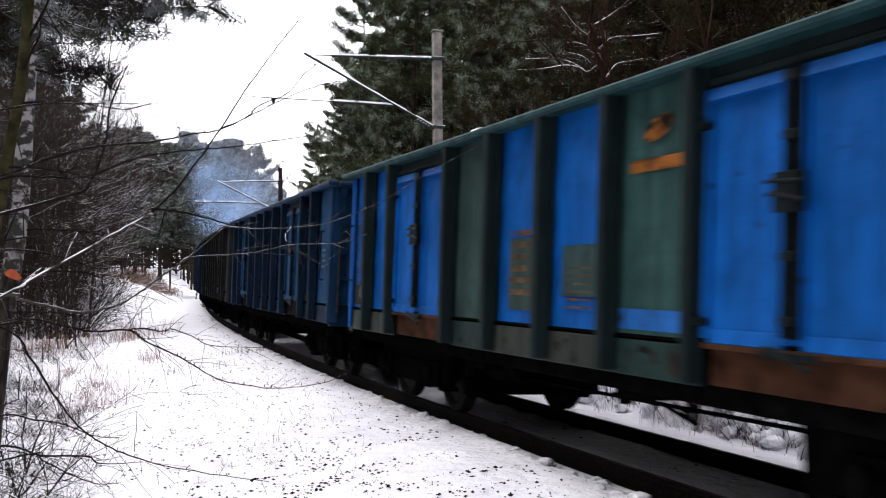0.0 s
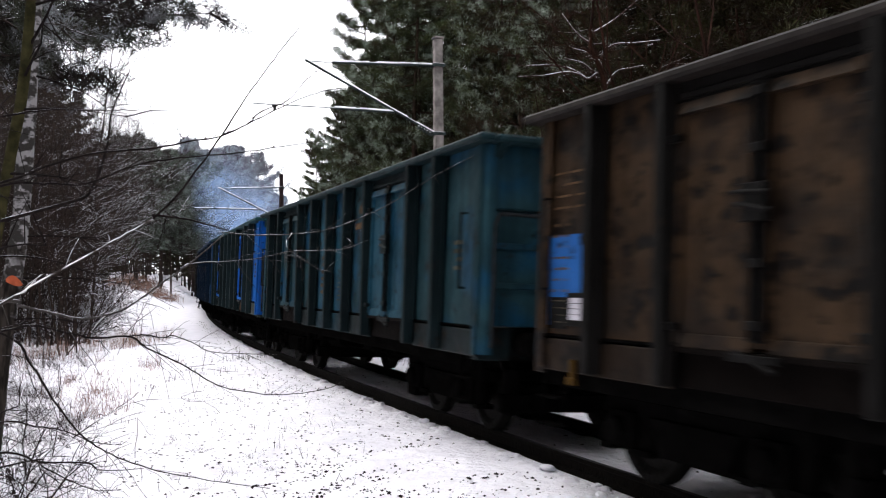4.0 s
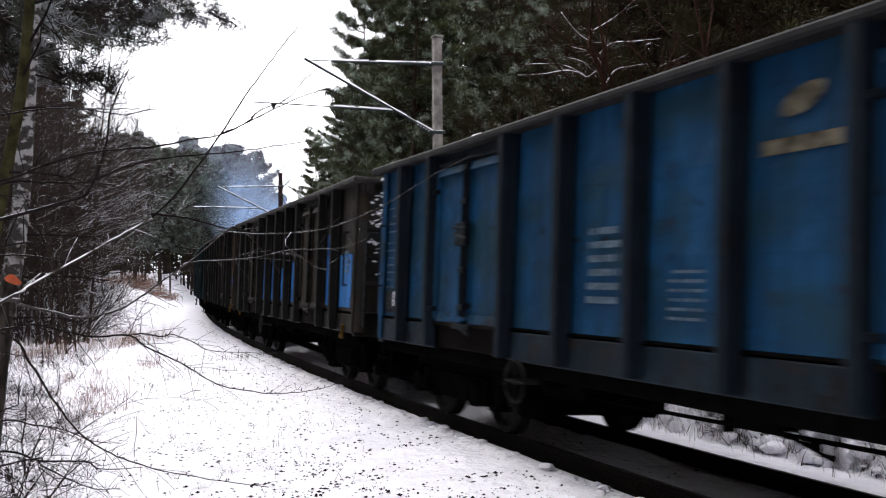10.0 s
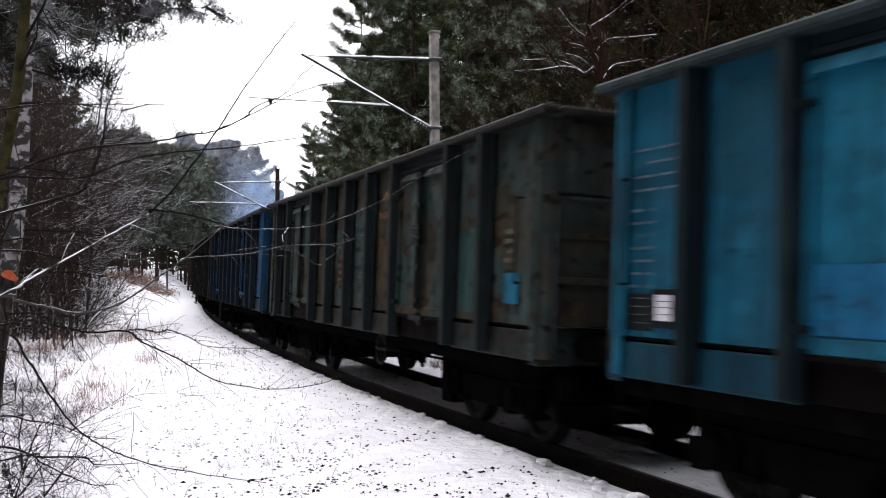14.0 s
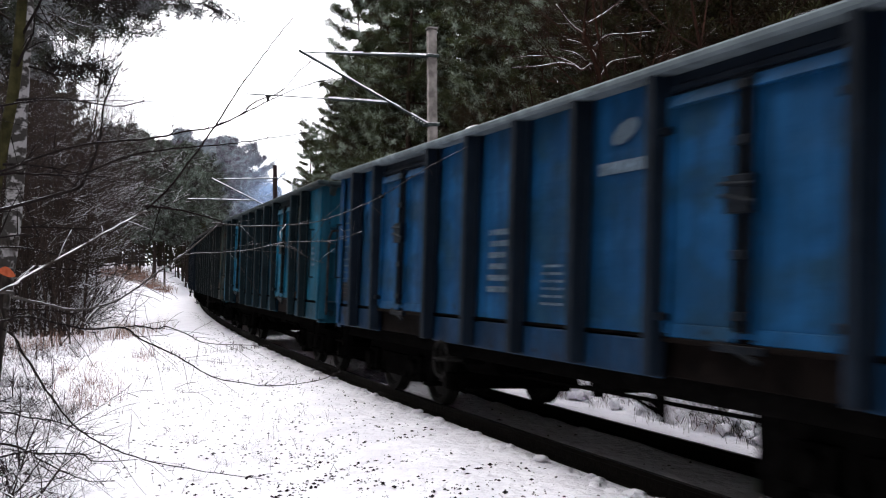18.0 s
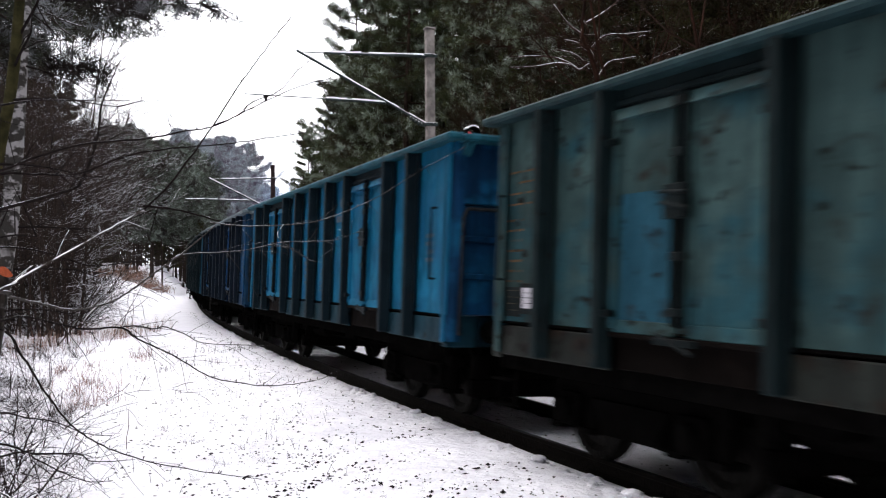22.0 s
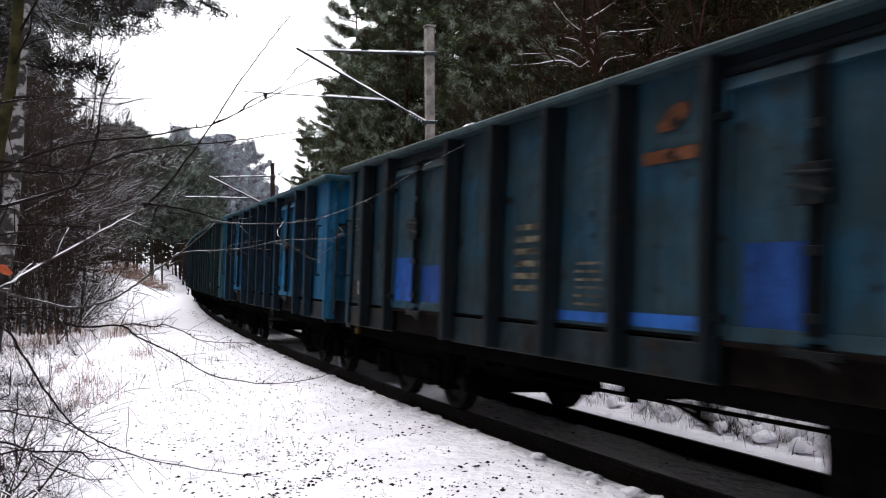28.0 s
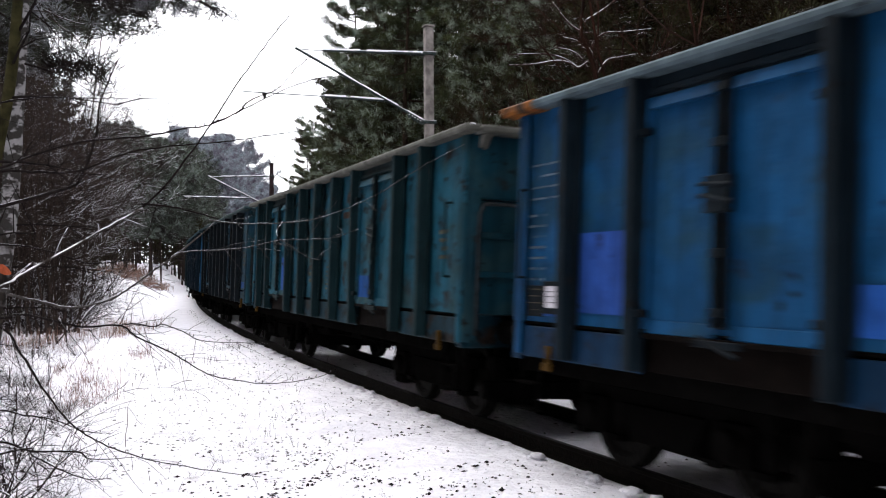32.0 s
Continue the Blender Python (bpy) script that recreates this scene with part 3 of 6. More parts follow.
def label_bars(w, rows, h, gap, seed):
    rng = random.Random(seed)
    bm = bmesh.new()
    for i in range(rows):
        x = -w / 2
        while x < w / 2 - 0.03:
            l = rng.uniform(0.016, 0.05)
            if rng.random() < 0.86:
                add_box(bm, x, min(w / 2, x + l), 0, 0.004, -i * (h + gap) - h, -i * (h + gap))
            x += l + 0.012
    return done("lettering", bm)


def emblem_mesh():
    """A slanted oval, one thin plate."""
    bm = bmesh.new()
    n = 24
    ring = []
    for i in range(n):
        a = 2 * math.pi * i / n
        x, z = 0.17 * math.cos(a), 0.10 * math.sin(a)
        ring.append(bm.verts.new((-(x + 0.9 * z) - 0.02, 0.004, z + 0.36)))
    face = bm.faces.new(ring)
    r = bmesh.ops.extrude_face_region(bm, geom=[face])
    bmesh.ops.translate(bm, verts=[v for v in r["geom"] if isinstance(v, bmesh.types.BMVert)], vec=(0, -0.004, 0))
    return done("emblem", bm)


PAINTS = {}


def paint_of(col, rust, grime=0.6, blotch=None):
    col = tone(col, 0.66)
    key = (col, rust, grime, blotch)
    if key not in PAINTS:
        PAINTS[key] = paint("wagon_paint", col, rust, grime, None if blotch is None else tone(blotch, 0.66))
    return PAINTS[key]


def tone(c, k):
    return tuple(round(v * k, 4) for v in c)


def wagon(spec):
    col, rust, rim_col, label = spec["col"], spec.get("rust", 0.4), spec.get("rim"), spec["label"]
    w = tagged(new("open_freight_wagon"), label, "freight wagon", "wagons of the freight train")
    blotch = spec.get("blotch")
    body = paint_of(col, rust, 0.6, blotch)
    # Post paint is darkened: the shade on the posts' side faces is put in.
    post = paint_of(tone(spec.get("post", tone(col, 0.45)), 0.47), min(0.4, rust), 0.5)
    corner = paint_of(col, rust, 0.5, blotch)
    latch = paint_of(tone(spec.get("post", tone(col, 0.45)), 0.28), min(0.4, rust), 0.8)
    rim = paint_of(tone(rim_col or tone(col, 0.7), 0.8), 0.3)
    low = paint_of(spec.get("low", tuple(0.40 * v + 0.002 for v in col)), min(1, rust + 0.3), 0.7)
    alt = spec.get("panels", {})
    for side in (1, -1):
        turn = pose(0, 0, 0) if side == 1 else pose(0, 0, 0, 0, 0, 180)

        def put(name, me, material, x, y, z, lab=""):
            o = link(name, me, material, w, lab)
            o.matrix_basis = turn @ pose(x, y, z)
            return o
        for i, (a, b) in enumerate(PANELS if side == 1 else [(LW - b, LW - a) for a, b in PANELS]):
            me = shared(("panel", round(b - a, 2)), lambda: panel_mesh(b - a))
            put("side_panel", me, paint_of(alt[i], rust, 0.6, blotch) if side == 1 and i in alt else body, LW / 2 - (a + b) / 2, HALF - 0.045, Z_FLOOR)
            me = shared(("skirt", round(b - a, 2)), lambda: boxes("sill_plate", [(-(b - a) / 2 + 0.01, (b - a) / 2 - 0.01, -0.05, 0.0, Z_SILL, Z_FLOOR - 0.045)], 0.01))
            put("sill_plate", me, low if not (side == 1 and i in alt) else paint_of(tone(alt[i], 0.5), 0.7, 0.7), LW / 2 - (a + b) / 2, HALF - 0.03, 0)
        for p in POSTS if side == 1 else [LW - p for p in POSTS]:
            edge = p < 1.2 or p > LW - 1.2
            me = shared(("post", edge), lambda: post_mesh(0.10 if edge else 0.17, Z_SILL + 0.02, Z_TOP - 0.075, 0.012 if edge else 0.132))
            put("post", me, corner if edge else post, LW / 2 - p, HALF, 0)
        for a, b in DOORS:
            mid = (a + b) / 2
            hl = 1.74
            me = shared("leaf", lambda: leaf_mesh(0.90, hl))
            for dx in (-0.465, 0.465):
                k = "d0" if a < 5 else "d1"
                put("door_leaf", me, paint_of(alt[k], rust, 0.6, blotch) if side == 1 and k in alt else body, LW / 2 - mid + dx, HALF - 0.012, Z_FLOOR + 0.02)
            me = shared("latch", latch_mesh)
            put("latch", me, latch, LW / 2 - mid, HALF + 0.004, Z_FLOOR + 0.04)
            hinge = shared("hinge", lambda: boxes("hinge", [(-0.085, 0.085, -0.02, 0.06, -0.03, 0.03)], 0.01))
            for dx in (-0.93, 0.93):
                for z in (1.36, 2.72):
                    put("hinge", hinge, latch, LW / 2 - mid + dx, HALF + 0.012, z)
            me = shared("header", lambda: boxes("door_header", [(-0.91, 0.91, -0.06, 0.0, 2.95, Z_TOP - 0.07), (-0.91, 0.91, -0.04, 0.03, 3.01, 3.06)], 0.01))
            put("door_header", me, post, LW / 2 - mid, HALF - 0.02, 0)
            me = shared("doorsill", lambda: boxes("door_sill", [(-0.90, 0.90, -0.10, -0.04, Z_SILL + 0.02, Z_FLOOR - 0.03), (-0.9, 0.9, -0.06, 0.05, Z_FLOOR - 0.05, Z_FLOOR - 0.01)], 0.008))
            put("door_sill", me, M_RUSTY if spec.get("sill") else M_SILLSHADE, LW / 2 - mid, HALF - 0.02, 0)
        me = shared(("rail_top", side), lambda: boxes("top_rim", [(min(-side * RIM0, side * RIM1), max(-side * RIM0, side * RIM1), -0.05, 0.14, Z_TOP - 0.078, Z_TOP)], 0.022))
        put("top_rim", me, rim, 0, HALF, 0)
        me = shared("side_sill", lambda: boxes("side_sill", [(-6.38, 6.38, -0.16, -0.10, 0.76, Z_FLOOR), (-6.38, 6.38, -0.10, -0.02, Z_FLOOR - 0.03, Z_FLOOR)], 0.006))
        put("side_sill", me, M_BLACK, 0, HALF - 0.02, 0)
        for x in (6.1, -6.1):
            put("step", shared("step", step_mesh), M_BLACK, x, HALF - 0.1, 0.90)
        put("handrail", shared("grab", grab_mesh), post, 6.05 if side == 1 else 6.26, HALF + 0.02, 1.62)
        put("handrail", shared("grab", grab_mesh), post, -6.26 if side == 1 else -6.05, HALF + 0.02, 1.62)
        if side == 1 and spec.get("wheel"):
            put("handwheel", shared("hw", handwheel_mesh), M_WHEEL, spec["wheel"], HALF + 0.06, 0.72, "pale hand-brake wheel")
        if side == 1 and spec.get("lever"):
            put("brake_lever", shared("lever", lambda: boxes("brake_lever", [(-0.03, 0.03, 0, 0.05, 0.86, 1.02), (-0.06, 0.06, 0.01, 0.06, 0.80, 0.87)], 0.01)), M_YELLOW, 5.65, HALF - 0.03, 0, "chipped yellow brake lever")
            put("brake_lever", CACHE["lever"], M_YELLOW, -5.88, HALF - 0.03, 0, "chipped yellow brake lever")
        # stencils and label holders
        if side == 1:
            ink = spec.get("ink", M_CREAM)
            paper_z = spec.get("paper_z", 1.45)
            put("lettering", shared("let_a", lambda: label_bars(0.66, 4, 0.018, 0.085, 3)), ink, 5.80, HALF - 0.0365, 2.66)
            put("lettering", shared("let_b", lambda: label_bars(0.30, 7, 0.022, 0.075, 5)), ink, 5.98, HALF - 0.0365, 2.20)
            put("lettering", shared("let_c", lambda: label_bars(0.50, 6, 0.058, 0.058, 8)), spec.get("ink2", ink), 0.57, HALF - 0.0365, 2.13)
            put("lettering", shared("let_d", lambda: label_bars(0.42, 6, 0.024, 0.045, 9)), ink, -0.58, HALF - 0.0365, 1.76)
            put("lettering", shared("let_e", lambda: label_bars(0.26, 4, 0.045, 0.05, 4)), ink, -5.83, HALF - 0.0365, 2.15)
            put("label_holder", shared("holder", lambda: boxes("label_holder", [(-0.14, 0.14, 0, 0.03, -0.15, 0.14)], 0.006)), latch, 5.66, HALF - 0.036, paper_z)
            if spec.get("paper", True):
                put("paper_label", shared("paper", lambda: boxes("paper_label", [(-0.09, 0.09, 0, 0.004, -0.095, 0.095)], 0)), M_WHITE, 5.64, HALF - 0.005, paper_z, "white paper consignment label")
                put("label_bar", shared("labelbar", lambda: boxes("label_bar", [(-0.075, 0.06, 0, 0.006, 0.045, 0.050), (-0.075, 0.075, 0, 0.006, 0.0, 0.005), (-0.075, 0.03, 0, 0.006, -0.05, -0.045)], 0)), M_BLACK, 5.64, HALF - 0.003, paper_z)
            put("data_board", shared("board", lambda: boxes("data_board", [(-0.16, 0.16, 0, 0.008, -0.14, 0.14)], 0.002)), latch, 5.97, HALF - 0.036, paper_z - 0.04)
            put("lettering", shared("let_f", lambda: label_bars(0.26, 4, 0.007, 0.055, 6)), M_BUFF, 5.97, HALF - 0.027, paper_z + 0.07)
            if spec.get("logo"):
                put("emblem", shared("emblem", emblem_mesh), spec["logo"], -1.72, HALF - 0.038, 2.46, "faded painted company emblem")
                put("emblem_bar", shared("emblembar", lambda: boxes("emblem_bar", [(-0.36, 0.36, 0, 0.004, 0.03, 0.13)], 0)), spec["logo"], -1.72, HALF - 0.038, 2.46, "faded painted bar under the emblem")
            for (x0, x1, z0, z1, pc) in spec.get("patches", ()):
                put("repaint_patch", boxes("repaint_patch", [(-(x1 - x0) / 2, (x1 - x0) / 2, 0, 0.006, z0, z1)], 0.0), paint_of(pc, 0.5, 0.5), LW / 2 - (x0 + x1) / 2, HALF + (-0.011 if any(d[0] < (x0 + x1) / 2 < d[1] for d in DOORS) else -0.040), 0)
    # Ends without their own colour get darkened body paint, standing for their shade.
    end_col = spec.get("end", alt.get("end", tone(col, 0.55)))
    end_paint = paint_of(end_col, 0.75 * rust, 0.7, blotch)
    end_shade = paint_of(tone(end_col, 0.5), 0.75 * rust, 0.7)
    for e in (1, -1):
        turn = pose(0, 0, 0) if e == 1 else pose(0, 0, 0, 0, 0, 180)
        end_x = LW / 2 - FRONT + 0.03 if e == 1 else BACK - LW / 2 + 0.03
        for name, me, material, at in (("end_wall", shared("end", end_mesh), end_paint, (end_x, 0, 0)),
                                       ("end_rim", shared("endrim", lambda: boxes("end_rim", [(-0.06, 0.34, -HALF + 0.056, HALF - 0.056, Z_TOP - 0.085, Z_TOP - 0.005)], 0.02)), rim, (end_x, 0, 0)),
                                       ("headstock", shared("head", lambda: boxes("headstock", [(-0.12, 0.06, -1.40, 1.40, 0.86, 1.22)], 0.012)), low, (6.38, 0, 0)),
                                       ("coupling", shared("hook", hook_mesh), M_BLACK, (6.42, 0, 0)),
                                       ("buffer", shared("buffer", buffer_mesh), M_BLACK, (6.42, 0.875, 1.04)),
                                       ("buffer", shared("buffer", buffer_mesh), M_BLACK, (6.42, -0.875, 1.04)),
                                       ("bogie", shared("bogie", bolster_mesh), M_BLACK, (4.5, 0, 0))):
            o = link(name, me, material, w)
            o.matrix_basis = turn @ pose(*at)
            if name == "end_rim" and e == 1:
                o.scale.x = 0.7
            if name == "end_wall":
                for sy in (1, -1):
                    # The far corner post is painted darker to imitate its shaded side.
                    corner_post = link("end_post", shared("endpost", end_post_mesh), end_paint if sy == e else end_shade, o)
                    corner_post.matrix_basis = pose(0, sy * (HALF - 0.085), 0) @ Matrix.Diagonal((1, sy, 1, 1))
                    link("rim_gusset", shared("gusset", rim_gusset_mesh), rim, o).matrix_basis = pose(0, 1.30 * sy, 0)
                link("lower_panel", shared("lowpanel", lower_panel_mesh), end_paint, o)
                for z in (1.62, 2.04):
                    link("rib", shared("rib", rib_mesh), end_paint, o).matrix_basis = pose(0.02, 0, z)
                link("end_railing", shared("erail", end_rail_mesh), M_RAILING, o, "grey tube railing")
                link("step", shared("endstep", step_mesh), M_RAILING, o).matrix_basis = pose(0.06, 0.64, 1.35, 0, 0, -90)
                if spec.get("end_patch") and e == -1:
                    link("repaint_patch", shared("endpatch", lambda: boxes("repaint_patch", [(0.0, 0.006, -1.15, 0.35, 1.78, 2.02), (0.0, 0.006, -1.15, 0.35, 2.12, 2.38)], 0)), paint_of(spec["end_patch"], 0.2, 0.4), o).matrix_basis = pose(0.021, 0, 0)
                if spec.get("crust") and e == -1:
                    link("snow_crust", shared("crust", crust_mesh), M_SNOW, o, "patches of snow frozen to the end wall")["kind"] = "stuff"
                if spec.get("ends"):
                    link("lettering", shared("let_g", lambda: label_bars(0.5, 4, 0.03, 0.10, 14)), M_CREAM, o).matrix_basis = pose(0.102, 0.45, 2.85, 0, 0, -90)
                    link("lettering", shared("let_h", lambda: label_bars(0.6, 2, 0.04, 0.10, 15)), M_CREAM, o).matrix_basis = pose(0.024, 0.45, 1.96, 0, 0, -90)
            if name == "bogie":
                if e == -1:
                    link("brake_rigging", shared("rigging", rigging_mesh), M_BLACK, o).matrix_basis = pose(0, 0, 0, 0, 0, 180)
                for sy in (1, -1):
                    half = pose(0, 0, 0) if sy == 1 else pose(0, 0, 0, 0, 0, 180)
                    link("brake_beam", shared("bbeam", brake_beam_mesh), M_BLACK, o).matrix_basis = half
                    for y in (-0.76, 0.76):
                        link("brake_block", shared("bblock", brake_block_mesh), M_BLACK, o).matrix_basis = half @ pose(0, y, 0)
                    link("side_frame", shared("sframe", side_frame_mesh), M_BLACK, o).matrix_basis = half @ pose(0, 1.0, 0)
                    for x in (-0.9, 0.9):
                        link("axle_box", shared("abox", axle_box_mesh), M_BLACK, o).matrix_basis = half @ pose(x, 1.0, 0)
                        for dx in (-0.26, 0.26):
                            link("spring", shared("spring", spring_mesh), M_BLACK, o).matrix_basis = half @ pose(x + dx, 1.0, 0)
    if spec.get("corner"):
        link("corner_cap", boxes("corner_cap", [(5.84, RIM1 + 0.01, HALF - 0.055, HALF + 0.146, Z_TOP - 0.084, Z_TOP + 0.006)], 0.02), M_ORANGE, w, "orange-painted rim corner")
    link("underframe", shared("under", under_mesh), M_BLACK, w)
    link("floor", shared("floor", lambda: boxes("floor", [(-6.34, 6.34, -HALF + 0.1, HALF - 0.1, Z_FLOOR - 0.02, Z_FLOOR + 0.02)], 0)), M_RUSTY, w)
    sets = []
    for x in (5.4, 3.6, -3.6, -5.4):
        o = new("wheelset")
        o.parent = w
        o.matrix_basis = pose(x, 0, 0.46)
        link("axle", shared("axle", axle_mesh), M_AXLE, o)
        for sy in (1, -1):
            link("wheel", shared(("wheel", sy), lambda: wheel_mesh(sy)), M_AXLE, o)
        sets.append((o, x))
    return w, sets, spec.get("shift", 0.0)


BLUE, DEEP = (0.003, 0.118, 0.47), (0.005, 0.05, 0.15)
GREY = (0.040, 0.043, 0.038)
CYAN = (0.006, 0.098, 0.165)
BRIGHT = (0.022, 0.145, 0.47)
